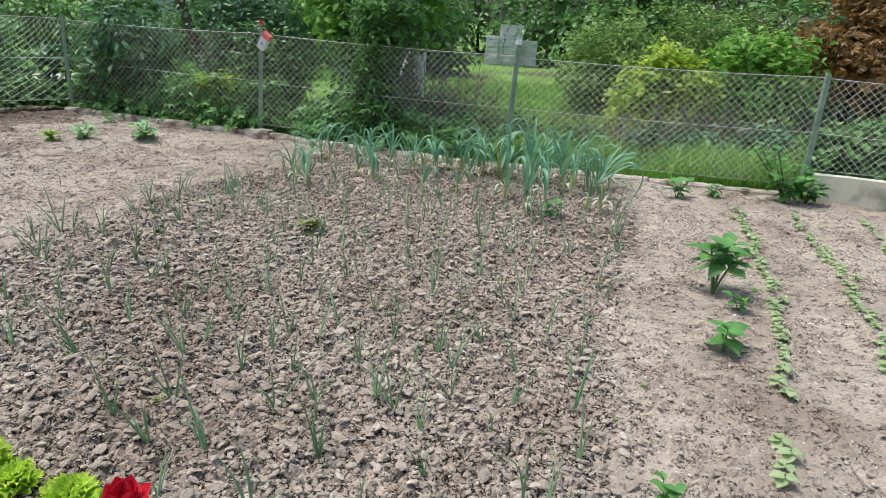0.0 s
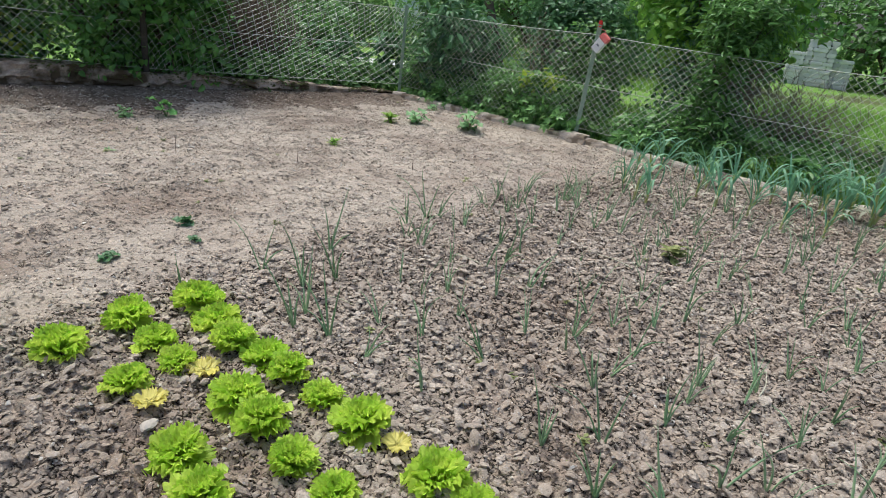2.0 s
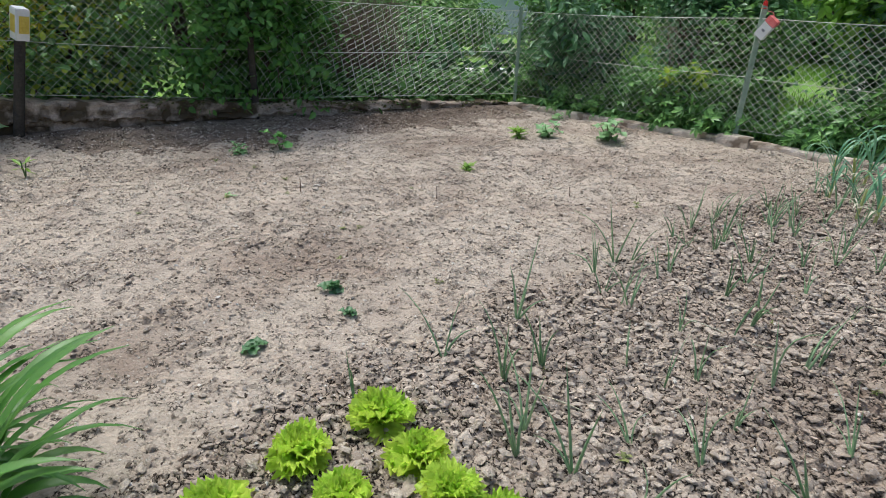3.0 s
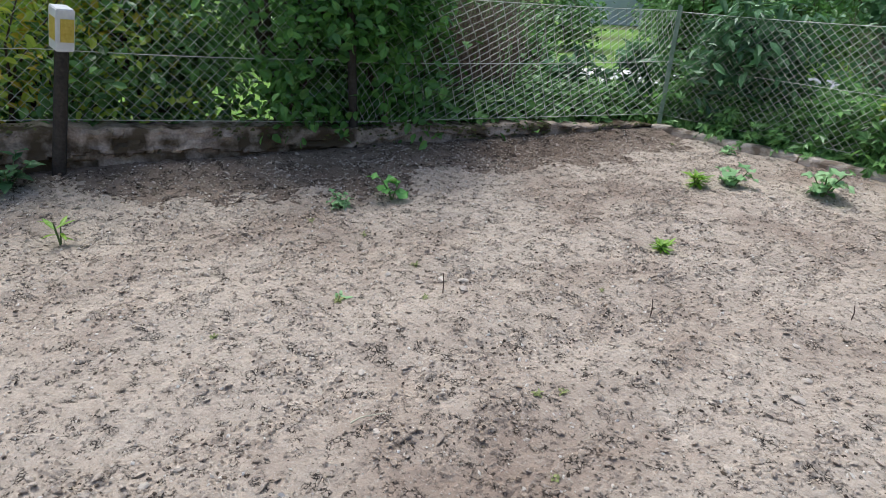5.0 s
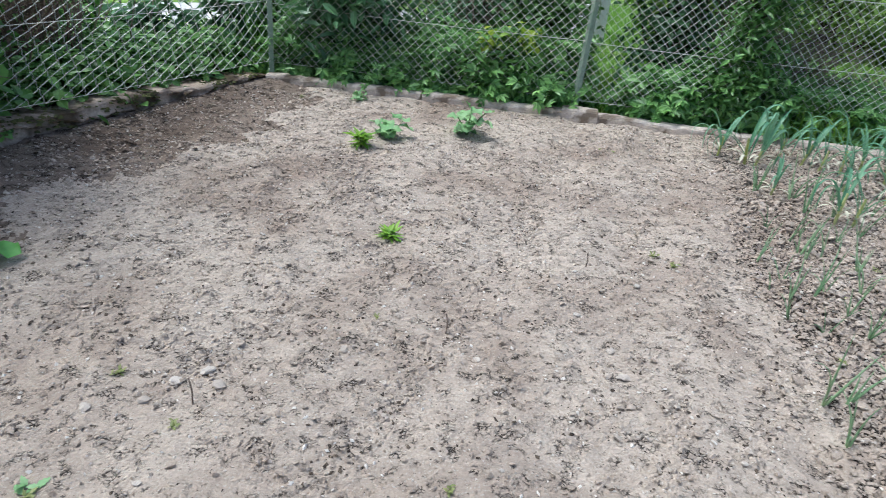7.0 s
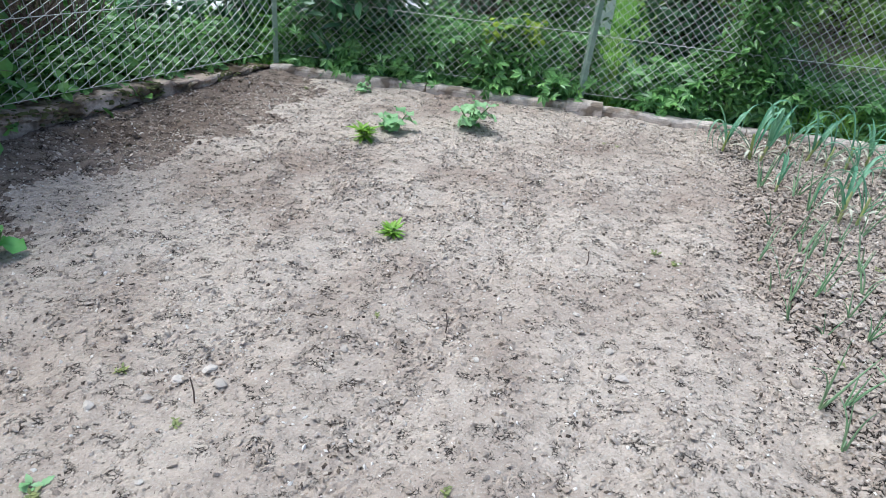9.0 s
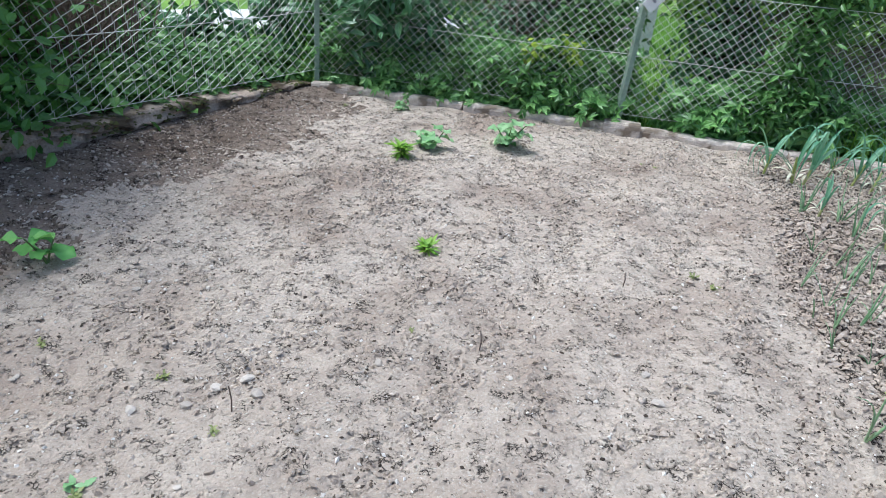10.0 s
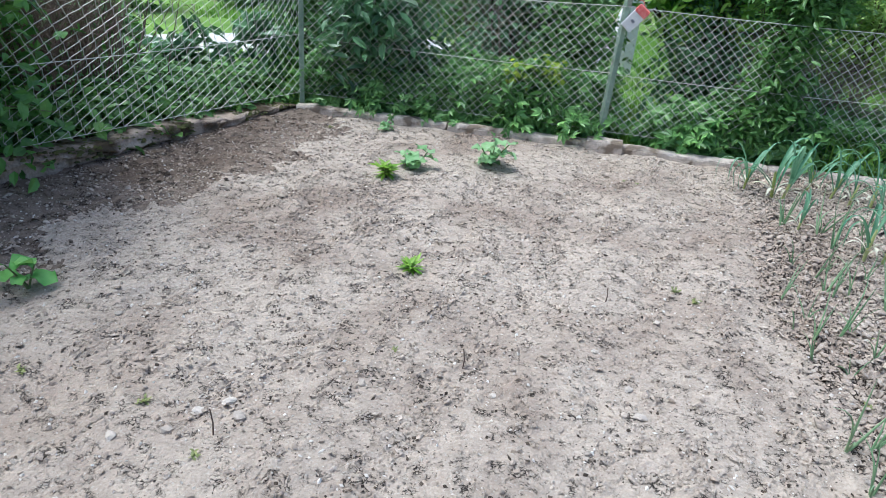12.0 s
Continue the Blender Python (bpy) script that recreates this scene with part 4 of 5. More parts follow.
def leek(seed, leaves):
    ob = thing("leek", (0, 0, 0), "leek with arching blue-green leaves and pale stem", "leek", "leeks along the kerb")
    r = np.random.default_rng(seed)
    part("stem", LEEK_STEM, LEEKSTEM, ob)
    for k in range(leaves):
        a = 180 * (k % 2) + float(r.normal()) * 16 + seed * 40
        part("leaf", LEEK_LEAVES[int(r.integers(6))], LEEK, ob, at=pose(0, 0, 0.020 * (k - leaves / 2), 0, 0, a) @ Matrix.Scale(float(r.uniform(0.8, 1.15)), 4))
    for k in range(4):
        part("dry_leaf", DRY_LEAVES[k % 2], DRYLEAF, ob, "dried straw-coloured leaf", at=pose(0, 0, 0, 0, 0, float(r.uniform(0, 360))))
    return ob


def build_leeks():
    tall = [(-0.23, 6.32), (-0.11, 6.62), (0.12, 5.76), (0.28, 5.45), (0.46, 5.87), (0.64, 6.39), (0.72, 6.12), (0.8, 5.7), (0.91, 5.58), (0.96, 6.43), (0.06, 6.53), (0.36, 6.49)]
    short = [(-1.08, 5.99), (-0.84, 5.88), (-0.6, 5.72), (-0.54, 6.48), (-0.42, 6.59), (-0.81, 6.4), (-0.3, 5.86), (-1.88, 6.75), (-1.72, 6.64), (-1.66, 6.6), (-1.84, 6.01), (-1.36, 6.84), (-1.66, 5.6), (-1.26, 6.17), (-1.56, 5.58), (-1.27, 6.68)]
    for x in np.arange(-0.25, 1.2, 0.15):
        tall.append((x + float(rng.normal()) * 0.03, float(kerb_y(x)) - 0.35 - 0.22 * rng.random()))
    for x in np.arange(-1.2, -0.2, 0.17):
        short.append((x + float(rng.normal()) * 0.03, float(kerb_y(x)) - 0.35 - 0.3 * rng.random()))
    kinds = [leek(s, n) for s, n in ((1, 5), (2, 7), (3, 5), (4, 6))]
    for i, (x, y) in enumerate(tall + short):
        big = 1.04 if i < len(tall) else 0.82
        m = pose(x, y, soil_z(x, y), float(rng.normal()) * 5, float(rng.normal()) * 5, float(rng.uniform(0, 360))) @ Matrix.Scale(big * float(rng.uniform(0.8, 1.1)), 4)
        if i < 4:
            kinds[i].matrix_basis = m
        else:
            copy_thing(kinds[i % 4], m)


build_leeks()


def broad_leaf(length, width, seed, cup=0.15, wave=0.08, droop=0.25, lobes=0, swell=0.85):
    """A broad leaf with a midrib, a wavy rim and a drooping tip; it grows along +x."""
    r = np.random.default_rng(seed)
    n, ph, v = 7, r.uniform(0, 6.28), []
    for i in range(n + 1):
        s = i / n
        half = width * 0.5 * math.sin(math.pi * min(0.985, 0.05 + 0.95 * s ** swell)) + 0.001
        if lobes:
            half *= 1 + 0.22 * math.sin(lobes * 6.28 * s)
        for q in (-1, -0.5, 0, 0.5, 1):
            z = -droop * length * s * s + cup * half * abs(q) + wave * half * q * q * math.sin(9 * s + ph + q)
            v.append((length * s, half * q, z))
    f = [(i * 5 + j, i * 5 + j + 1, (i + 1) * 5 + j + 1, (i + 1) * 5 + j) for i in range(n) for j in range(4)]
    return mesh_of("leaf", v, f, True)


def leafy_plant(name, place, stalks, leaf_meshes, leaf_mat, stem_mat, label, category, group="", scale=1.0, lean=20, seed=0, low=0.35):
    """Stalks (height, leaves on it) that lean outwards from one foot, each set with leaves."""
    x, y = place
    r = np.random.default_rng(seed)
    ob = thing(name, pose(x, y, soil_z(x, y), 0, 0, float(r.uniform(0, 360))) @ Matrix.Scale(scale, 4), label, category, group)
    for i, (h, n) in enumerate(stalks):
        a = 6.28 * i / len(stalks) + float(r.normal()) * 0.3
        out = math.tan(radians(lean)) * h * float(r.uniform(0.6, 1.1)) if len(stalks) > 1 else 0
        pts = [(math.cos(a) * out * s ** 1.3, math.sin(a) * out * s ** 1.3, -0.015 + h * s) for s in np.linspace(0, 1, 5)]
        part("stem", mesh_of("stem", *tube(pts, np.linspace(0.007, 0.004, 5) * (0.5 + h * 2), 6), True), stem_mat, ob)
        for k in range(n):
            s = low + (1 - low) * (k + 1) / n
            p = (math.cos(a) * out * s ** 1.3, math.sin(a) * out * s ** 1.3, -0.015 + h * s)
            turn = 137.5 * k + 50 * i + float(r.normal()) * 12
            part("leaf", leaf_meshes[int(r.integers(len(leaf_meshes)))], leaf_mat, ob, at=pose(*p) @ pose(0, 0, 0, float(r.normal()) * 8, -float(r.uniform(5, 45)) + 25 * (k < n / 3), turn) @ Matrix.Scale(float(r.uniform(0.7, 1.15)), 4))
    return ob


POTATO_LEAVES = [broad_leaf(0.13, 0.085, s, 0.2, 0.12, 0.3) for s in (1, 2, 3)]
CABBAGE_LEAVES = [broad_leaf(0.105, 0.095, s, 0.3, 0.45, 0.25, 0, 1.45) for s in (4, 5, 6)]
BEAN_LEAVES = [broad_leaf(0.055, 0.05, s, 0.15, 0.1, 0.3) for s in (7, 8)]
NARROW_LEAVES = [broad_leaf(0.09, 0.022, s, 0.3, 0.1, 0.1) for s in (9, 10)]
SMALL_LEAVES = [broad_leaf(0.045, 0.022, s, 0.2, 0.1, 0.15, 3) for s in (14, 15)]


def build_vegetables():
    big = "leafy green potato plant standing in the path"
    leafy_plant("potato_plant", (1.40, 4.13), ((0.30, 7), (0.33, 8), (0.27, 7), (0.31, 7), (0.22, 6)), POTATO_LEAVES, PEPPER, STEM, big, "vegetable", lean=20, seed=1, scale=1.05, low=0.66)
    small = "small green potato plant in pale soil"
    for x, y, s, k in ((1.22, 3.35, 0.85, 2), (1.45, 3.84, 0.55, 3), (0.70, 2.24, 0.4, 4), (1.72, 6.38, 0.95, 5), (2.1, 6.6, 0.75, 6), (0.5, 5.42, 0.7, 7)):
        leafy_plant("potato_plant", (x, y), ((0.16, 5), (0.19, 5), (0.14, 4)), POTATO_LEAVES, PEPPER, STEM, small, "vegetable", "small potato plants", s, 26, k)
    for x, y, s, k, n in ((-3.76, 6.86, 1.15, 11, 5), (-4.31, 6.69, 1.0, 12, 4), (-5.98, 4.32, 0.6, 14, 4), (-4.63, 7.62, 0.6, 16, 3)):
        leafy_plant("cabbage_seedling", (x, y), [(0.07 + 0.03 * j, 4) for j in range(n)], CABBAGE_LEAVES, CABBAGE, STEM, "young pale green cabbage plant in dry soil", "cabbage", "young cabbages", s, 34, k)
    leafy_plant("cabbage_seedling", (-5.87, 4.66), [(0.17, 3), (0.13, 3), (0.08, 2)], CABBAGE_LEAVES, SEEDLING, STEM, "young cabbage with round fresh green leaves in soil", "cabbage", "young cabbages", 0.98, 26, 13)
    leafy_plant("flower_tuft", (-4.50, 6.42), [(0.09, 6)] * 9, NARROW_LEAVES, TUFT, STEM, "bright green tuft of narrow leaves in soil", "plant", "", 1.05, 22, 21)
    leafy_plant("flower_tuft", (-4.235, 5.09), [(0.06, 5)] * 7, NARROW_LEAVES, TUFT, STEM, "small bright green tuft of narrow leaves", "plant", "", 0.8, 22, 22)
    leafy_plant("celery_bush", (2.78, 6.62), [(0.20 + 0.045 * j, 10) for j in range(9)], POTATO_LEAVES, PEPPER, STEM, "dense leafy green celery plant beside the fence", "vegetable", "", 0.95, 36, 23)
    leafy_plant("celery_bush", (3.02, 6.72), [(0.14 + 0.03 * j, 8) for j in range(6)], POTATO_LEAVES, PEPPER, STEM, "dense leafy green celery plant beside the fence", "vegetable", "", 0.85, 36, 24)
    leafy_plant("weed", (-1.17, 4.40), [(0.16, 6), (0.14, 5), (0.10, 4)], POTATO_LEAVES, WEED, STEM, "upright green weed among the onions", "weed", "weeds", 0.7, 24, 25)
    for x, y, s, k in ((-3.56, 2.88, 1.1, 31), (-3.45, 2.34, 1.0, 32), (-3.36, 2.77, 0.7, 34)):
        leafy_plant("cabbage_seedling", (x, y), [(0.06, 3)] * 4, CABBAGE_LEAVES, DEEP, STEM, "small dark green cabbage seedling in dry soil", "cabbage", "young cabbages", 0.45 * s, 42, k)
    leafy_plant("weed", (-7.36, 2.98), [(0.12 + 0.03 * j, 6) for j in range(6)], POTATO_LEAVES, DEEP, STEM, "dark leafy weed at the foot of the wall", "weed", "", 0.72, 38, 26)
    leafy_plant("weed", (-5.09, 3.51), [(0.02, 3)] * 3, SMALL_LEAVES, CABBAGE, STEM, "flat rosette weed with green leaves in soil", "weed", "weeds", 0.8, 60, 27)
    leafy_plant("sprout", (-6.57, 2.93), [(0.13, 3), (0.11, 2), (0.09, 2)], NARROW_LEAVES, TUFT, STEM, "upright yellow-green sprout in pale soil", "plant", "", 1.1, 9, 28)
    r = np.random.default_rng(90)
    weeds = [(-5.09, 7.51), (-2.77, 6.75), (-4.8, 3.75), (-4.25, 4.38), (-2.85, 4.96), (-5.05, 3.96), (-5.55, 4.1), (-5.89, 4.01), (-5.07, 3.48), (-4.05, 3.48), (-3.99, 3.55), (-3.81, 3.19), (-2.73, 3.47), (-3.23, 3.25), (-5.2, 2.95), (-2.9, 5.1), (-2.7, 6.65)]
    weeds += [(float(r.uniform(-2.6, 0.9)), float(r.uniform(2.3, 5.2))) for _ in range(34)]
    for k, (x, y) in enumerate(weeds):
        leafy_plant("weed", (x, y), [(0.035, 4)] * int(r.integers(2, 5)), SMALL_LEAVES, WEED, STEM, "tiny pale green weed in the soil", "weed", "weeds", float(r.uniform(0.28, 0.55)), 40, 200 + k)


def build_beans():
    a = thing("bean_seedling", (0, 0, -5), "bean seedling with two pale green leaves in a row", "bean seedling", "rows of bean seedlings")
    part("stem", mesh_of("stem", *tube([(0, 0, -0.01), (0.002, 0, 0.03), (0, 0, 0.05)], 0.0028, 5), True), STEM, a)
    for k in range(5):
        part("leaf", BEAN_LEAVES[k % 2], BEAN, a, at=pose(0, 0, 0.045 - 0.008 * (k // 2), 0, -12 + 6 * k, 180 * k + 25 * k))
    first = True
    rows = (((1.13, 2.38), (1.32, 2.92), (1.55, 3.45), (1.72, 4.05), (2.0, 5.2), (2.17, 6.15)), ((1.98, 3.3), (2.24, 4.12), (2.38, 4.6), (2.51, 5.25), (2.65, 6.15)), ((2.7, 3.9), (2.95, 4.8), (3.14, 5.64), (3.3, 6.2)))
    for row in rows:
        xs, ys = zip(*row)
        for y in np.arange(ys[0], ys[-1], 0.072):
            if rng.random() < 0.12 or 2.62 < y < 2.85:
                continue
            x = float(np.interp(y, ys, xs)) + float(rng.normal()) * 0.025
            m = pose(x, y, soil_z(x, y), 0, 0, float(rng.uniform(0, 360))) @ Matrix.Scale(float(rng.uniform(0.6, 1.05)), 4)
            if first:
                a.matrix_basis, first = m, False
            else:
                copy_thing(a, m)


build_vegetables()
build_beans()


def build_straws():
    """Dry stalks and small sticks left on the beds."""
    r = np.random.default_rng(61)
    spots = [(-1.05, 3.77, 0.30), (-1.25, 3.66, 0.22), (-1.5, 4.1, 0.35), (-2.0, 3.5, 0.4), (-4.4, 3.0, 0.12), (1.0, 4.05, 0.25), (-1.9, 4.9, 0.3), (-0.6, 3.2, 0.25), (-0.2, 4.6, 0.28), (-2.3, 2.7, 0.3), (0.3, 3.1, 0.18), (-0.9, 2.6, 0.16)]
    for x, y, l in spots:
        a, k = r.uniform(0, 6.28), r.normal() * 0.25
        z = soil_z(x, y)
        pts = [(l * (t - 0.5), k * l * (t - 0.5) ** 2, 0.018 + 0.03 * l * math.sin(6 * t + k)) for t in np.linspace(0, 1, 9)]
        ob = part("dry_stalk", mesh_of("dry_stalk", *tube(pts, np.linspace(0.0035, 0.0012, 9), 5), True), DRYLEAF, at=pose(x, y, z, 0, 0, math.degrees(a)))
        tagged(ob, "thin dry straw-coloured stalk lying on the soil", "stalk", "stalks on the soil")
    for x, y, h in ((-4.78, 3.85, 0.10), (-3.98, 4.3, 0.09), (-3.3, 4.9, 0.07)):
        ob = part("stick", mesh_of("stick", *tube([(0, 0, -0.02), (0.004, 0, h * 0.5), (-0.003, 0.004, h)], (0.003, 0.0026, 0.002), 5), True), TWIG, at=pose(x, y, soil_z(x, y)))
        tagged(ob, "small brown stick standing in the soil", "stick", "sticks in the soil")


build_straws()


def build_blades():
    """The clump of broad arching blades beside the path."""
    ob = thing("daylily_clump", (-3.31, 1.1, soil_z(-3.31, 1.1)), "lush clump of long arching green blades", "plant")
    r = np.random.default_rng(5)
    kinds = [mesh_of("blade", *strip(l, 0.040, 12, a, d, 0, 0.35, 0.0, twist=t), True) for l, a, d, t in ((0.80, 80, 110, 0.2), (0.7, 74, 130, -0.3), (0.6, 70, 140, 0.3), (0.85, 84, 85, 0.1), (0.5, 60, 120, 0.0))]
    for k in range(230):
        d, a = 0.27 * math.sqrt(r.random()), r.uniform(0, 360)
        x, y = d * math.cos(radians(a)), d * math.sin(radians(a))
        part("blade", kinds[int(r.integers(5))], BLADE, ob, at=pose(x, y, -0.02, 0, 0, a + float(r.normal()) * 35) @ Matrix.Scale(float(r.uniform(0.62, 0.9)), 4))


def build_peony():
    ob = thing("peony", (-0.84, 1.33, soil_z(-0.84, 1.33)), "peony with dark green leaves, red buds and a red flower", "flower")
    r = np.random.default_rng(6)
    leaf = broad_leaf(0.10, 0.035, 31, 0.2, 0.1, 0.4)
    heads = [(-0.16, -0.10, 0.615), (-0.11, -0.11, 0.61), (-0.03, -0.125, 0.625), (0.22, 0.13, 0.447)]
    for i, (x, y, z) in enumerate(heads):
        foot = (x * 0.25, y * 0.25 + 0.02, -0.02)
        pts = [(foot[0] + (x - foot[0]) * s ** 1.4, foot[1] + (y - foot[1]) * s ** 1.4, foot[2] + (z - 0.02 - foot[2]) * s) for s in np.linspace(0, 1, 7)]
        part("stem", mesh_of("stem", *tube(pts, 0.005, 6), True), STEM, ob)
        for k in range(9):
            s = 0.25 + 0.06 * k
            p = [pts[0][c] + (pts[-1][c] - pts[0][c]) * s for c in range(3)]
            part("leaf", leaf, PEPPER, ob, at=pose(*p) @ pose(0, 0, 0, 0, -20, 137 * k + 60 * i))
        if i < 3:
            bm = bmesh.new()
            bmesh.ops.create_uvsphere(bm, u_segments=14, v_segments=10, radius=0.025)
            for v in bm.verts:
                v.co.z *= 0.92
                v.co *= 1 + 0.05 * math.sin(3 * math.atan2(v.co.y, v.co.x) + v.co.z * 90)
            me = bpy.data.meshes.new("bud")
            bm.to_mesh(me)
            bm.free()
            me.polygons.foreach_set("use_smooth", [True] * len(me.polygons))
            part("bud", me, BUD, ob, "round green and red bud", at=pose(x, y, z, 10 * i, 15, 0))
        else:
            petal = broad_leaf(0.062, 0.058, 40, 0.5, 0.2, -0.5)
            for ring, (n, lift) in enumerate(((7, 10), (6, 38), (5, 66))):
                for k in range(n):
                    part("petal", petal, PETAL, ob, "red petal", at=pose(x, y, z - 0.012 + 0.006 * ring) @ pose(0, 0, 0, 0, -lift, 360 / n * k + 20 * ring))


build_blades()
build_peony()

# ---- planting behind the old wall ----


def along_wall(y, out):
    return (wall_x(y) - 0.06 - out * 0.925, y + out * 0.38)


def twiggy_bush(x, y, count, wide, deep, high, mat, label, seed):
    """A dead bush: many thin forked branches from one foot."""
    ob = thing("twiggy_bush", (x, y, GROUND), label, "shrub")
    r = np.random.default_rng(seed)
    for k in range(count):
        foot = np.array([r.normal() * wide, r.normal() * deep, 0])
        mid = foot + np.array([r.normal() * 0.16, r.normal() * 0.22, high * r.uniform(0.4, 0.8)])
        tip = mid + np.array([r.normal() * 0.2, r.normal() * 0.26, high * r.uniform(0.3, 0.8)])
        a, b, r0, r1 = [foot, mid], [mid, tip], [0.007, 0.005], [0.005, 0.0015]
        for _ in range(4):
            p = mid + (tip - mid) * r.uniform(0.2, 0.9)
            a.append(p)
            b.append(p + r.normal(size=3) * 0.14 + np.array([0, 0, 0.1]))
            r0.append(0.003)
            r1.append(0.001)
        part("branch", mesh_of("branch", *rods(np.array(a), np.array(b), np.array(r0), np.array(r1), 4)), mat, ob)
    return ob


def build_hedge():
    x, y = along_wall(4.8, 0.45)
    shrub("privet_hedge", (x, y), [(0, 0, 1.3, 0.7, 0.75, 1.2), (0.2, 0.55, 1.35, 0.45, 0.5, 1.2), (0.1, 0.2, 2.2, 0.75, 0.9, 0.8), (0.4, 0.1, 0.75, 0.22, 0.65, 0.45)],
          9500, 0.084, PRIVET, "dense dark green hedge shrub overhanging the wall", thick=0.03, stems=14, spread=0.12, extra=(("blossom", 60, 0.04, BLOSSOM),))
    x, y = along_wall(3.75, 0.5)
    shrub("green_shrub", (x, y), [(0, 0, 0.65, 0.4, 0.5, 0.55), (-0.1, 0.4, 0.95, 0.4, 0.4, 0.6), (0.1, 0.5, 0.45, 0.25, 0.3, 0.4)], 4400, 0.08, MIDGREEN, "mid-green shrub with small white flowers behind the wall", thick=0.02, stems=8, extra=(("blossom", 50, 0.045, BLOSSOM), ("young_leaf", 900, 0.08, YELLOWGREEN)))
    x, y = along_wall(3.0, 0.75)
    shrub("yellow_shrub", (x, y), [(0, 0, 1.3, 0.8, 1.0, 0.9), (0.1, -0.8, 1.3, 0.6, 0.6, 0.8), (0, 0.9, 1.4, 0.6, 0.7, 0.8)], 6000, 0.075, YELLOWGREEN, "yellow flowering shrub behind the wall", thick=0.025, stems=9, extra=(("blossom", 3000, 0.08, YELLOWBLOSSOM),))
    x, y = along_wall(3.05, 0.55)
    shrub("green_shrub", (x, y), [(0, 0, 0.5, 0.35, 0.5, 0.45), (-0.5, 0.3, 0.6, 0.5, 0.5, 0.5)], 2600, 0.075, MIDGREEN, "mid-green shrub at the foot of the yellow shrub", thick=0.02)
    x, y = along_wall(2.0, 0.5)
    shrub("green_shrub", (x, y), [(0, 0, 0.8, 0.6, 0.8, 0.7)], 3500, 0.055, MIDGREEN, "mid-green shrub behind the old wall", thick=0.02)
    for yy, out, h, n in ((5.6, 0.5, 0.6, 2600), (6.2, 0.5, 0.5, 2600), (6.75, 0.5, 0.44, 2600), (7.25, 0.5, 0.37, 2400), (7.8, 0.5, 0.37, 2400), (6.0, 1.0, 0.8, 3600), (6.9, 1.0, 0.45, 3000), (7.7, 0.95, 0.38, 2800), (6.7, 1.5, 0.95, 3400), (5.3, 1.1, 1.2, 3600)):
        x, y = along_wall(yy, out)
        shrub("leafy_perennial", (x, y), [(0, 0, h * 0.55, 0.38, 0.45, h * 0.55), (0.12, 0.2, h * 0.45, 0.25, 0.3, h * 0.45)], n, 0.092, MIDGREEN, "low leafy green plants behind the wire fence", "plant", 0.012, 7, STEM, spread=0.09, group="plants behind the wall")
    for x, y, h in ((-8.3, 9.4, 0.8), (-8.6, 16.6, 1.3), (-9.6, 11.3, 1.1), (-11.0, 15.0, 1.6), (-8.0, 16.6, 0.7), (-6.0, 17.8, 1.8), (-4.2, 17.4, 1.9), (-11.5, 12.8, 1.6)):
        shrub("green_shrub", (x, y), [(0, 0, h * 0.5, h * 0.6, h * 0.6, h * 0.5), (h * 0.4, 0.1, h * 0.4, h * 0.45, h * 0.5, h * 0.4)], 2200, 0.13, MIDGREEN, "mid-green shrub beside the paved path", thick=0.02, stems=8, group="shrubs beside the path")
    x, y = along_wall(5.6, 1.3)
    shrub("dark_shrub", (x, y), [(0, 0, 0.8, 0.5, 0.7, 0.75), (0, 0.5, 1.2, 0.5, 0.6, 0.7)], 7000, 0.08, PRIVET, "dense dark green shrub behind the wall", thick=0.02, stems=8)
    x, y = along_wall(5.6, 0.32)
    shrub("dark_shrub", (x, y), [(0, 0, 0.75, 0.3, 0.45, 0.65), (0.05, -0.2, 1.3, 0.35, 0.5, 0.5)], 4500, 0.09, PRIVET, "broad-leaved dark green shrub against the fence", thick=0.02, stems=8)
    for x, y, h in ((-6.0, 8.6, 0.75), (-6.5, 8.15, 0.7)):
        shrub("spiky_perennial", (x, y), [(0, 0, h * 0.5, 0.2, 0.2, h * 0.5), (0.05, 0, h * 0.8, 0.14, 0.14, h * 0.25)], 230, 0.22, DEEP, "dark perennial with long pointed leaves behind the fence", "plant", 0.012, 8, STEM, BLADE_LEAF, OVAL_FACES, 0.08, "dark perennials behind the fence", droop=-0.6)
    x, y = along_wall(6.4, 0.7)
    twiggy_bush(x, y, 240, 0.16, 0.4, 1.0, TWIG, "leafless brown twiggy bush behind the fence", 8)


build_hedge()

# ---- planting behind the back fence ----


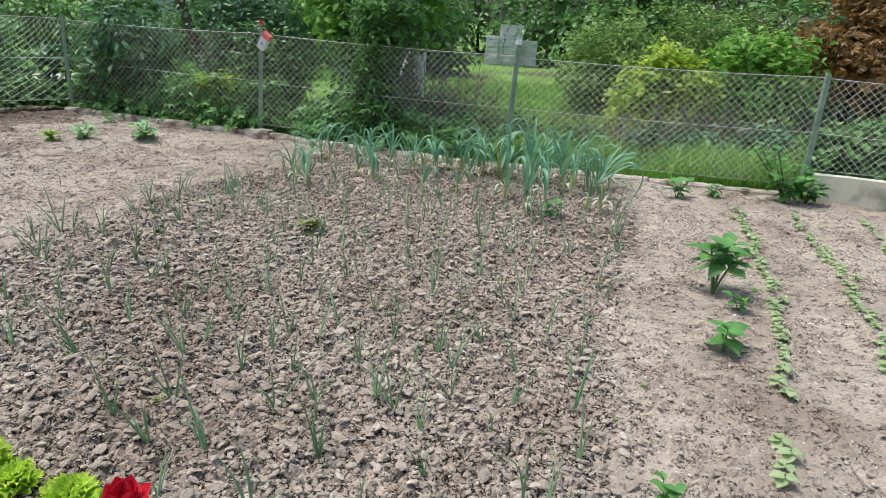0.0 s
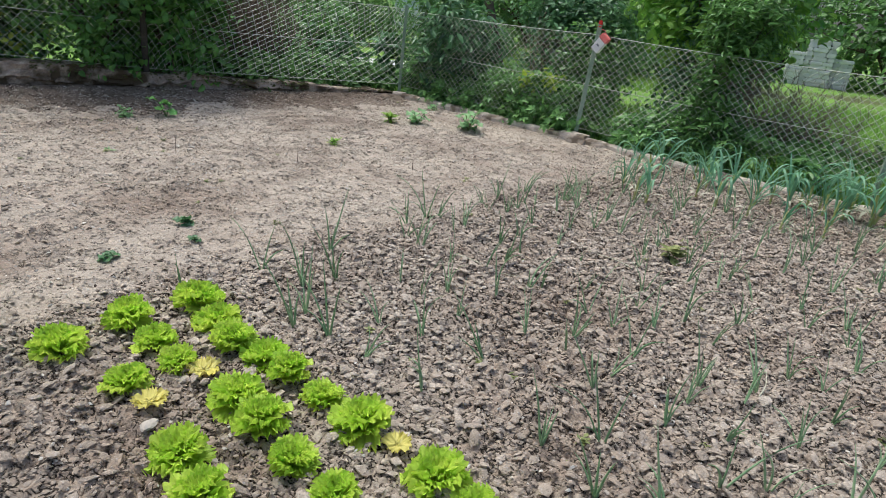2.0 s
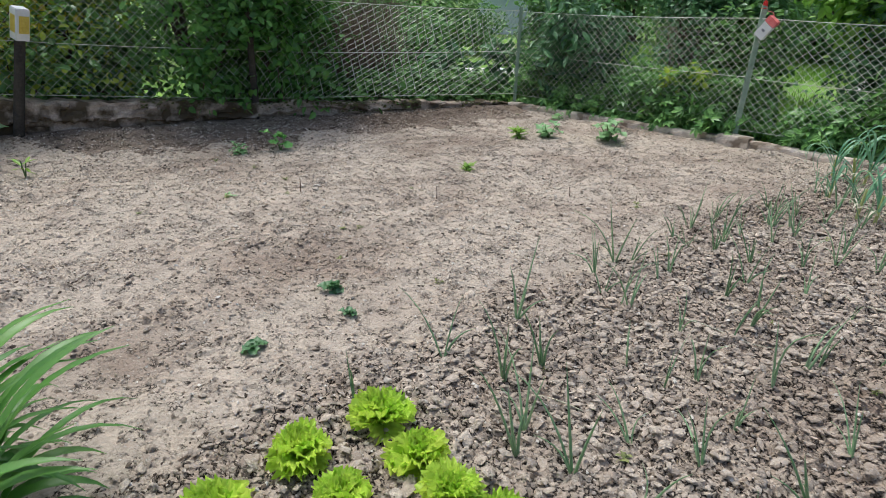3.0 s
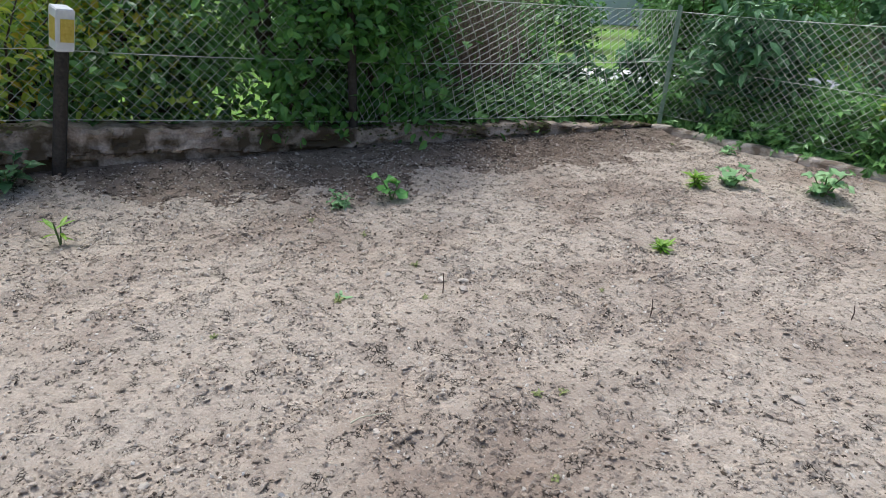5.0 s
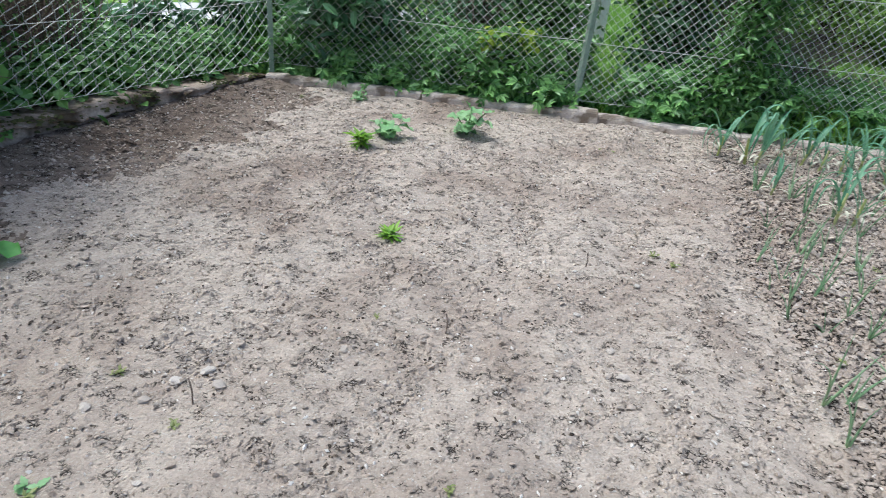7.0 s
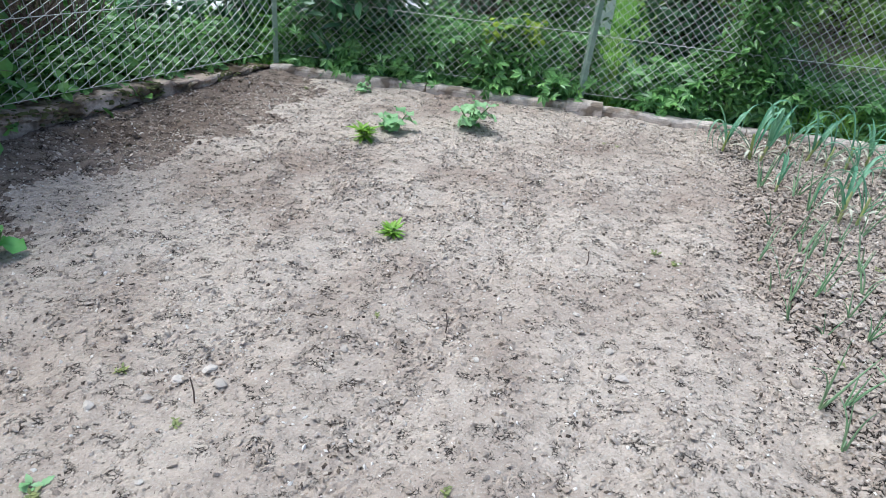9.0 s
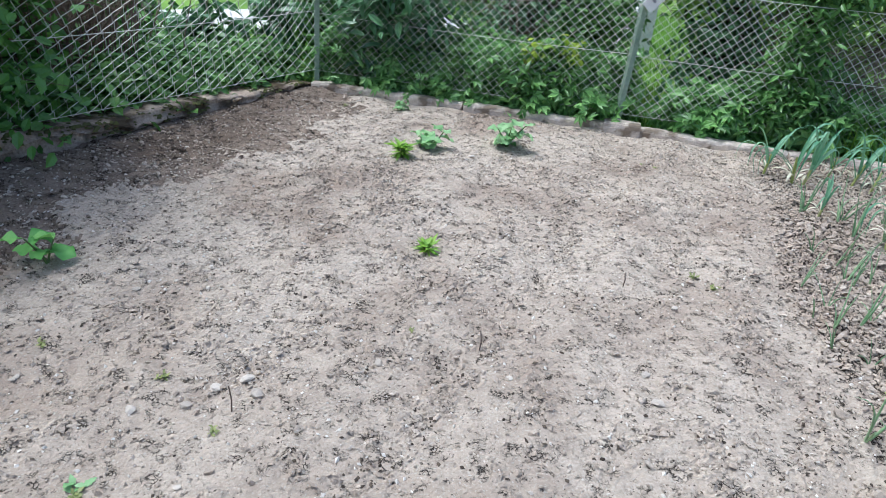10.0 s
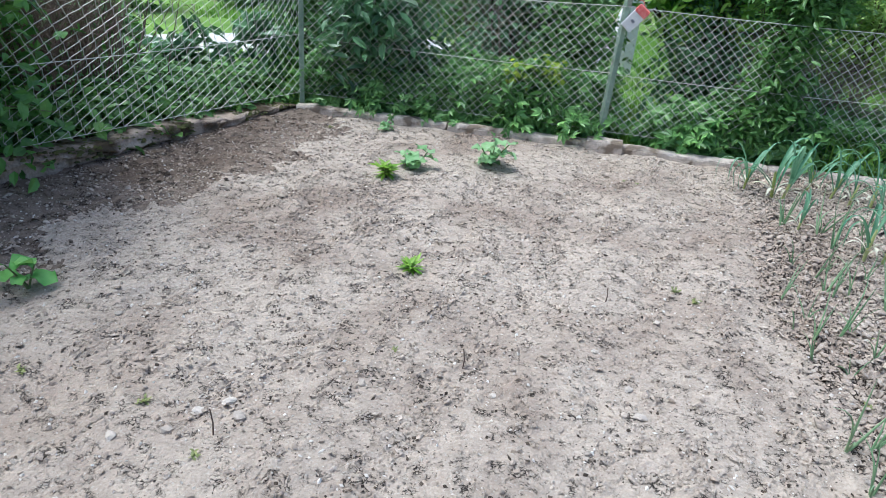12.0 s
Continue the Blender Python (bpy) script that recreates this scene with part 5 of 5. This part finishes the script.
def build_back_planting():
    shrub("dark_shrub", (-4.78, 8.34), [(0, 0, 0.75, 0.42, 0.35, 0.62), (0.05, 0.05, 0.95, 0.34, 0.34, 0.35), (-0.1, 0.1, 0.4, 0.35, 0.3, 0.35)], 2600, 0.16, DEEP, "tall shrub with dark hanging leaves behind the fence", thick=0.018, stems=6, shape=BLADE_LEAF, spread=0.11, droop=1.2)
    for k in range(9):
        s = k / 8
        x, y = -5.25 + 2.35 * s, 8.34 - 0.45 * s + 0.08 * (k % 2)
        shrub("ground_cover", (x, y), [(0, 0, 0.22, 0.26, 0.22, 0.22), (0.05, 0.15, 0.42, 0.24, 0.25, 0.2)], 1150, 0.115, FRESHDARK, "low bright green leafy plants along the kerb", "plant", 0.008, 6, STEM, STAR, STAR_FACES, 0.08, "plants along the kerb")
    shrub("yellow_tipped_shrub", (-3.42, 8.02), [(0, 0, 0.30, 0.34, 0.24, 0.28), (-0.16, 0, 0.46, 0.18, 0.18, 0.2), (0.16, 0, 0.46, 0.18, 0.18, 0.2)], 2200, 0.10, MIDGREEN, "bushy green shrub with yellow-green young tips", thick=0.012, stems=8, shape=BLADE_LEAF, spread=0.085, extra=(("young_tip", 120, 0.08, YELLOWGREEN, (-0.12, -0.14, 0.60, 0.08, 0.07, 0.06), (0.2, -0.14, 0.62, 0.08, 0.07, 0.07)),))
    shrub("climbing_shrub", (-1.42, 7.58), [(0, 0, 0.9, 0.2, 0.16, 0.55), (0.0, 0, 0.42, 0.3, 0.22, 0.34), (0.1, 0.1, 1.45, 0.35, 0.3, 0.4)], 5200, 0.085, MIDGREEN, "narrow bushy shrub grown into the wire fence", thick=0.014, stems=8, shape=BLADE_LEAF, spread=0.075)
    for x, y, w in ((-2.1, 7.78, 0.2), (-1.85, 7.7, 0.26), (-1.15, 7.55, 0.35), (-1.6, 7.75, 0.35), (-0.6, 7.5, 0.3)):
        shrub("ground_cover", (x, y), [(0, 0, 0.18, w, 0.25, 0.18), (0.1, 0.05, 0.28, w * 0.7, 0.2, 0.16)], 900, 0.125, FRESHDARK, "low green leafy plants behind the leeks", "plant", 0.008, 6, STEM, STAR, STAR_FACES, 0.09, "plants along the kerb")
    shrub("leafy_tree", (-1.65, 8.95), [(0, 0, 2.1, 0.85, 0.8, 1.0), (0.35, -0.2, 1.7, 0.4, 0.4, 0.5), (-0.5, 0.1, 1.9, 0.5, 0.5, 0.7), (0.1, -0.2, 2.8, 0.9, 0.8, 0.8), (-0.2, -0.4, 1.4, 0.4, 0.35, 0.4)], 9000, 0.12, FRESH, "small leafy tree with dense fresh green crown", "tree", 0.026, 7, spread=0.16)
    shrub("dark_undergrowth", (-1.78, 8.5), [(0, 0, 0.6, 0.24, 0.3, 0.6), (0.05, 0.1, 1.1, 0.26, 0.3, 0.5), (0.15, 0.2, 1.55, 0.4, 0.35, 0.3)], 5000, 0.075, DEEP, "dark green undergrowth below the tree", thick=0.02, stems=10)
    shrub("dark_shrub", (-3.45, 8.75), [(0, 0, 0.7, 0.45, 0.3, 0.65), (0.3, 0.1, 1.1, 0.4, 0.35, 0.5), (-0.1, 0.15, 1.4, 0.5, 0.35, 0.4)], 6000, 0.08, DEEP, "dense dark green shrub behind the fence", thick=0.02, stems=8)
    shrub("dark_shrub", (-3.0, 8.45), [(0, 0, 0.5, 0.3, 0.28, 0.45), (0.0, 0.1, 0.9, 0.28, 0.28, 0.35)], 4000, 0.085, MIDGREEN, "dense dark green shrub behind the fence", thick=0.02, stems=8)
    shrub("dark_shrub", (-5.75, 9.6), [(0, 0, 0.55, 0.5, 0.4, 0.5), (0.1, 0.1, 1.3, 0.5, 0.4, 0.5)], 5000, 0.085, MIDGREEN, "green shrub behind the fence corner", thick=0.02, stems=8)
    shrub("green_shrub", (-3.75, 10.6), [(0.1, 0, 0.9, 0.7, 0.5, 0.8), (0.5, 0.2, 1.4, 0.6, 0.5, 0.6), (-0.7, 0.2, 1.75, 0.7, 0.5, 0.45)], 7000, 0.08, MIDGREEN, "mid-green shrub behind the garden fence", thick=0.02, stems=9)
    for x, y, w, h in ((-0.75, 8.2, 0.5, 0.6), (0.1, 8.3, 0.45, 0.42), (0.8, 8.0, 0.45, 0.4), (-0.3, 7.75, 0.4, 0.36)):
        shrub("weedy_undergrowth", (x, y), [(0, 0, h * 0.5, w, 0.35, h * 0.5), (w * 0.4, 0.1, h * 0.45, w * 0.6, 0.3, h * 0.42)], 1800, 0.085, MIDGREEN, "green weedy undergrowth behind the leeks", "plant", 0.01, 10, TWIG, BLADE_LEAF, OVAL_FACES, 0.09, "undergrowth behind the leeks")
    shrub("clipped_shrub", (2.55, 12.4), [(0, 0, 0.9, 1.6, 1.2, 1.05), (1.0, 0.2, 1.0, 1.1, 1.0, 1.0), (-0.6, -0.1, 0.7, 1.0, 0.9, 0.8)], 20000, 0.08, CLIPPED, "large rounded dense green shrub", thick=0.04, stems=9, spread=0.1, per=40)
    shrub("olive_shrub", (4.9, 12.8), [(0, 0, 1.0, 1.3, 0.9, 1.1), (1.2, 0, 1.2, 1.0, 0.8, 1.0)], 7000, 0.085, OLIVE, "brownish olive shrub further back", thick=0.03, stems=9)
    shrub("golden_shrub", (2.05, 9.2), [(0, 0, 0.4, 0.55, 0.4, 0.42), (-0.38, -0.1, 0.8, 0.24, 0.25, 0.34), (0.28, -0.1, 0.95, 0.26, 0.25, 0.34), (-0.08, 0, 1.05, 0.2, 0.22, 0.3), (0.5, 0.1, 0.6, 0.25, 0.25, 0.35)], 4400, 0.10, YELLOWGREEN, "yellow-green shrub with bright young leaves", thick=0.02, stems=12, spread=0.1)
    shrub("green_shrub", (2.5, 8.35), [(0, 0, 0.2, 0.6, 0.25, 0.2), (0.7, 0.1, 0.28, 0.4, 0.25, 0.26), (-0.6, 0.1, 0.2, 0.35, 0.25, 0.2)], 3200, 0.10, DEEP, "low dark green bush behind the wire fence", thick=0.014, stems=10, spread=0.1)
    shrub("fresh_shrub", (3.3, 9.35), [(0, 0, 0.75, 0.5, 0.4, 0.6), (0.35, 0, 1.15, 0.35, 0.3, 0.4), (-0.35, 0, 1.1, 0.3, 0.3, 0.45), (0.0, 0.1, 1.4, 0.25, 0.25, 0.3)], 3600, 0.10, FRESH, "fresh green shrub with upright young shoots", thick=0.02, stems=9, spread=0.1)
    shrub("maple_tree", (4.95, 10.1), [(0, 0, 1.45, 1.0, 0.8, 0.45), (0.9, -0.2, 1.6, 0.9, 0.8, 0.5), (0.2, -0.5, 1.15, 0.9, 0.5, 0.3), (0.6, 0.2, 2.1, 1.0, 0.8, 0.5)], 9000, 0.12, MAPLE, "spreading maple with orange and bronze leaves", "tree", 0.05, 8, shape=STAR, faces=STAR_FACES, spread=0.15)
    shrub("dark_undergrowth", (5.2, 10.6), [(0, 0, 0.5, 1.0, 0.5, 0.5), (1.2, 0, 0.6, 0.9, 0.5, 0.6)], 4500, 0.1, DEEP, "dark green undergrowth below the maple", thick=0.02, stems=8)
    shrub("hydrangea_bush", (4.3, 7.75), [(0, 0, 0.42, 0.6, 0.35, 0.4), (0.7, 0.0, 0.5, 0.6, 0.4, 0.45), (-0.45, 0.1, 0.35, 0.4, 0.3, 0.33)], 5500, 0.11, MIDGREEN, "broad-leaved green bush behind the board", thick=0.014, stems=10, spread=0.12)
    shrub("hydrangea_bush", (5.6, 7.7), [(0, 0, 0.5, 0.7, 0.45, 0.48)], 4000, 0.11, MIDGREEN, "broad-leaved green bush behind the board", thick=0.014, stems=10, spread=0.12)


    dead = "tangle of dark dead stems behind the wire fence"
    for x, y, n, wide, high, seed in ((-1.4, 8.85, 110, 0.17, 1.0, 41), (-0.75, 8.35, 110, 0.3, 0.7, 42), (0.0, 8.5, 60, 0.3, 0.32, 43), (1.3, 8.25, 60, 0.3, 0.4, 44), (2.6, 8.75, 100, 0.45, 0.5, 45), (-3.55, 8.95, 90, 0.16, 0.9, 46)):
        twiggy_bush(x, y, n, wide, 0.2, high, DEADTWIG, dead, seed)


build_back_planting()


def grass_stuff(name, n, area, heights, label, lean=0.35, width=0.006):
    """Blades of grass over a patch (x0, x1, y0, y1)."""
    x, y = rng.uniform(area[0], area[1], n), rng.uniform(area[2], area[3], n)
    tuft = value_noise(x * 2.5 + 11, y * 2.5)
    ok = (y > kerb_y(np.clip(x, -5.4, 9)) + 0.14) & (rng.random(n) < 0.25 + tuft)
    x, y, tuft = x[ok], y[ok], tuft[ok]
    n = len(x)
    h = rng.uniform(heights[0], heights[1], n) * (0.55 + 0.8 * tuft)
    a = rng.uniform(0, 2 * np.pi, n)
    l = rng.uniform(0.05, lean, n) * h
    dx, dy = np.cos(a), np.sin(a)
    w = width * rng.uniform(0.6, 1.3, n)
    base = np.stack([x, y, np.full(n, GROUND - 0.005)], axis=1)
    side = np.stack([-dy * w, dx * w, np.zeros(n)], axis=1)
    mid = base + np.stack([dx * l * 0.35, dy * l * 0.35, h * 0.6], axis=1)
    tip = base + np.stack([dx * l * 1.3, dy * l * 1.3, h * 0.95], axis=1)
    v = np.stack([base - side, base + side, mid - side * 0.8, mid + side * 0.8, tip], axis=1).reshape(-1, 3)
    f = np.array([(0, 1, 3), (0, 3, 2), (2, 3, 4)])
    f = (f[None] + (np.arange(n) * 5)[:, None, None]).reshape(-1, 3)
    return tagged(part(name, mesh_of(name, v, f), GRASS), label, "grass", kind="stuff")


def build_grass():
    grass_stuff("tall_grass", 9000, (-1.0, 3.1, 7.1, 8.2), (0.18, 0.42), "tall fresh green grass behind the wire fence", 0.6)
    grass_stuff("tall_grass", 6000, (-3.3, -1.0, 7.7, 11.0), (0.10, 0.28), "fresh green grass behind the garden fence", 0.6)
    grass_stuff("meadow_grass", 26000, (-1.3, 2.2, 8.0, 17.0), (0.10, 0.22), "fresh green meadow grass", 0.5, 0.008)
    grass_stuff("meadow_grass", 14000, (-9.0, -2.0, 14.5, 20.0), (0.10, 0.2), "fresh green meadow grass", 0.5, 0.012)
    grass_stuff("meadow_grass", 9000, (-9.5, -3.0, 8.2, 11.0), (0.06, 0.16), "fresh green meadow grass", 0.5, 0.008)


build_grass()

# ---- things further off ----


def build_distance():
    # the pale paved path
    a, b = np.array((-10.5, 9.3)), np.array((-4.5, 13.9))
    d = (b - a) / np.linalg.norm(b - a)
    s = np.array((-d[1], d[0]))
    v, f, n = [], [], 12
    for i in range(n + 1):
        p = a + (b - a) * i / n
        for w in (-0.95, 0.95):
            q = p + s * (w + 0.06 * math.sin(i * 2.1 + w))
            v += [(*q, GROUND - 0.02), (*q, GROUND + 0.02)]
    for i in range(n):
        k = 4 * i
        f += [(k + 1, k + 3, k + 7, k + 5), (k, k + 1, k + 5, k + 4), (k + 3, k + 2, k + 6, k + 7)]
    tagged(part("pavement", mesh_of("pavement", v, f), PAVING), "pale paved path beyond the hedge", "path", kind="structure")
    # concrete post with its raking brace
    post = thing("concrete_post", (-1.54, 12.0, GROUND), "pale concrete post with a slanting brace in the grass", "post")
    part("post", box_mesh("post", 0.20, 0.18, 1.5, 0.012, 0.92), WHITECONCRETE, post)
    part("brace", mesh_of("brace", *tube([(-0.52, -0.45, -0.1), (-0.3, -0.25, 0.45), (-0.06, -0.04, 1.05)], 0.085, 4)), WHITECONCRETE, post, at=pose(0, 0, 0))
    # stone pillars on the far meadow
    for x, y, w, h in ((-0.72, 25.8, 0.5, 0.95), (-0.02, 26.0, 0.9, 1.4), (0.72, 26.2, 0.6, 0.9), (2.8, 26.0, 0.6, 0.7)):
        ob = thing("stone_pillar", (x, y, GROUND), "grey pillar of stacked rough stones on the meadow", "pillar", "stone pillars")
        z, k = 0.0, 0
        while z < h:
            t = float(rng.uniform(0.11, 0.17))
            cuts = [-0.5, *((0.5 * (k % 2) - 0.25 + rng.uniform(-0.08, 0.08),) if w < 0.7 else (-0.22 + rng.uniform(-0.1, 0.1), 0.2 + rng.uniform(-0.1, 0.1))), 0.5]
            for a, b in zip(cuts[:-1], cuts[1:]):
                part("stone", box_mesh("stone", w * float(b - a) * 0.97, 0.5 * float(rng.uniform(0.9, 1.1)), t, 0.025), PILLAR, ob, at=pose(w * float(a + b) / 2, float(rng.normal()) * 0.02, z, 0, 0, float(rng.normal()) * 2))
            z += t - 0.004
            k += 1
    # a pale bare tree beside the pillars
    r = np.random.default_rng(12)
    tree = thing("bare_tree", (-0.55, 27.5, GROUND), "slender pale tree with bare branches", "tree")
    trunk = [(0, 0, 0), (0.05, 0, 0.9), (0.0, 0.05, 1.8), (0.08, 0, 2.8), (0.05, 0, 3.8)]
    part("trunk", mesh_of("trunk", *tube(trunk, (0.05, 0.042, 0.034, 0.024, 0.01), 7), True), PALEBARK, tree)
    sa, sb = [], []
    for k in range(60):
        z = r.uniform(0.7, 3.5)
        p = np.array((0.03, 0.02, z))
        q = p + np.array((r.normal() * 0.35, r.normal() * 0.3, r.uniform(0.25, 0.7)))
        sa += [p, q]
        sb += [q, q + np.array((r.normal() * 0.2, r.normal() * 0.2, r.uniform(0.1, 0.4)))]
    part("crown", mesh_of("crown", *rods(np.array(sa), np.array(sb), 0.009, 0.003, 4)), PALEBARK, tree)
    # dark leaning tree before the house
    lean = thing("leaning_tree", (-7.0, 14.2, GROUND), "dark leaning tree trunk in front of a house", "tree")
    part("trunk", mesh_of("trunk", *tube([(0.4, 0, 0), (0.15, 0, 0.8), (-0.1, 0, 1.5), (-0.5, 0, 2.4), (-0.6, 0.1, 3.4)], (0.13, 0.11, 0.10, 0.09, 0.05), 9), True), BARK, lean)
    cv, cf, mids = crown([(-0.5, 0, 3.6, 1.6, 1.4, 1.0), (0.6, 0.3, 3.3, 1.2, 1.0, 0.8)], 5000, 0.11, spread=0.2)
    part("crown", mesh_of("crown", cv, cf), FAR, lean)
    # the pale house
    house = thing("house", pose(-15.0, 25.8, GROUND, 0, 0, 30), "pale blue-grey plastered house behind the trees", "house")
    part("wall", box_mesh("wall", 3.0, 4.0, 3.0, 0.02), HOUSE, house)
    bm = bmesh.new()
    pts = [(-1.7, -2.3, 2.97), (1.7, -2.3, 2.97), (1.7, 2.3, 2.97), (-1.7, 2.3, 2.97), (-1.7, 0, 4.4), (1.7, 0, 4.4)]
    q = [bm.verts.new(p) for p in pts]
    for face in ((0, 1, 5, 4), (2, 3, 4, 5), (0, 4, 3), (1, 2, 5), (0, 3, 2, 1)):
        bm.faces.new([q[i] for i in face])
    me = bpy.data.meshes.new("roof")
    bm.to_mesh(me)
    bm.free()
    part("roof", me, ROOF, house)
    for x in (-0.6,):
        win = part("window", box_mesh("window", 0.9, 0.1, 0.9, 0.01), WHITE, house, at=pose(x, -2.0, 1.3))
        part("pane", box_mesh("pane", 0.7, 0.04, 0.7, 0.005), GLASS, win, at=pose(0, -0.05, 0.1))
    # trees that close the view
    spots = [(-26, 20, 5), (-22, 27, 6), (-17, 33, 6), (-10, 35, 6), (-5.5, 27, 5), (-3.0, 19.0, 2.6), (-1.5, 33, 6), (5.5, 35, 6), (3.6, 20, 3), (7.5, 17, 3.2), (11, 22, 5), (15, 15, 4.5), (18, 24, 6), (10.5, 11, 2.6), (20, 6, 5), (-16, 12, 4), (-14, 6, 3.4), (-20, 2, 5), (-13, -2, 4), (2.5, 28, 5), (6.5, 26, 5), (9.5, 24.5, 5), (13, 31, 6), (-9.5, 24.5, 4.5), (-18.5, 18, 5), (-21, 22, 5)]
    for x, y, h in spots:
        w = h * 0.55
        shrub("broadleaf_tree", (x, y), [(0, 0, h * 0.5, w, w, h * 0.48), (w * 0.6, 0.3, h * 0.38, w * 0.7, w * 0.7, h * 0.36), (-w * 0.6, -0.2, h * 0.36, w * 0.7, w * 0.7, h * 0.35), (0.1, -0.4, h * 0.8, w * 0.7, w * 0.7, h * 0.3)], 4200, 0.18 + 0.018 * h, FAR if x < 2 else OLIVE if rng.random() < 0.3 else MIDGREEN, "leafy green tree closing the view", "tree", 0.09, 7, spread=0.09 * h, group="trees round the garden")


build_distance()

# ---- stones and clods on the soil ----


def build_stones():
    spots = [(-4.93, 3.855, 0.026), (-5.08, 3.80, 0.022), (-4.78, 4.0, 0.03), (-4.86, 3.95, 0.028), (-4.72, 3.93, 0.03), (-3.342, 4.09, 0.03), (-0.083, 2.645, 0.03), (-0.22, 2.66, 0.028), (-2.2, 2.0, 0.03), (-5.4, 4.5, 0.02), (-2.38, 1.86, 0.03), (-2.25, 1.62, 0.035), (-3.35, 4.25, 0.022), (-4.35, 4.15, 0.022), (-3.1, 4.75, 0.022), (-4.02, 6.55, 0.03), (0.62, 2.55, 0.025), (0.55, 2.3, 0.025)]
    r = np.random.default_rng(33)
    spots += [(float(r.uniform(-6.0, 1.2)), float(r.uniform(1.4, 6.5)), float(r.uniform(0.008, 0.02))) for _ in range(120)]
    kinds = []
    for s in range(5):
        v, f = lump(70 + s, 2)
        near = [v[np.unique(f[(f == i).any(1)])].mean(0) if (f == i).any() else v[i] for i in range(len(v))]
        v = 0.66 * v + 0.34 * np.array(near)
        kinds.append(mesh_of("stone", v * np.array([1, 0.75, 0.42]), f, False))
    for i, (x, y, s) in enumerate(spots):
        ob = part("stone", kinds[i % 5], STONE, at=pose(x, y, soil_z(x, y) + s * 0.2, float(r.normal()) * 8, float(r.normal()) * 8, float(r.uniform(0, 360))) @ Matrix.Scale(s, 4))
        tagged(ob, "small pale stone lying on the dry soil", "stone", "stones on the soil")


build_stones()
clods("soil_clods", 26000, 0.006, 0.027, 1, lambda x, y: np.clip(onion_bed(x, y) * 0.95 + 0.02 * patchy(x, y), 0, 1), "flat grey-brown clods covering the onion bed", 0.40)
clods("soil_clods", 15000, 0.005, 0.019, 1, lambda x, y: (1 - onion_bed(x, y)) * patchy(x, y) ** 1.2, "loose brown clods on the raked bed", 0.45)
clods("damp_clods", 5000, 0.006, 0.024, 1, lambda x, y: np.clip(1.5 * value_noise(x * 2.3 + 12, y * 2.3) + 0.35 - 1.3 * (x - wall_x(y)), 0, 1) ** 2, "dark clods of earth beside the wall", 0.5, DARKEARTH)
clods("soil_crumbs", 60000, 0.004, 0.013, 0, lambda x, y: np.clip(onion_bed(x, y) * 0.15 + 0.7 * patchy(x, y) + 0.1, 0, 1), "fine loose crumbs of soil", 0.6)
# dark crumbs added as the shadows between clods, and as some debris
clods("humus_crumbs", 34000, 0.003, 0.011, 0, lambda x, y: np.clip(patchy(x, y) ** 1.8 + 0.5 * onion_bed(x, y), 0, 1), "dark crumbs for crevice shade and bits of debris on soil", 0.4, CREVICE)
clods("gravel_chips", 12000, 0.004, 0.010, 0, lambda x, y: 0.35 + 0.4 * patchy(x, y), "small pale chips of stone on the soil", 0.6, CHIP)
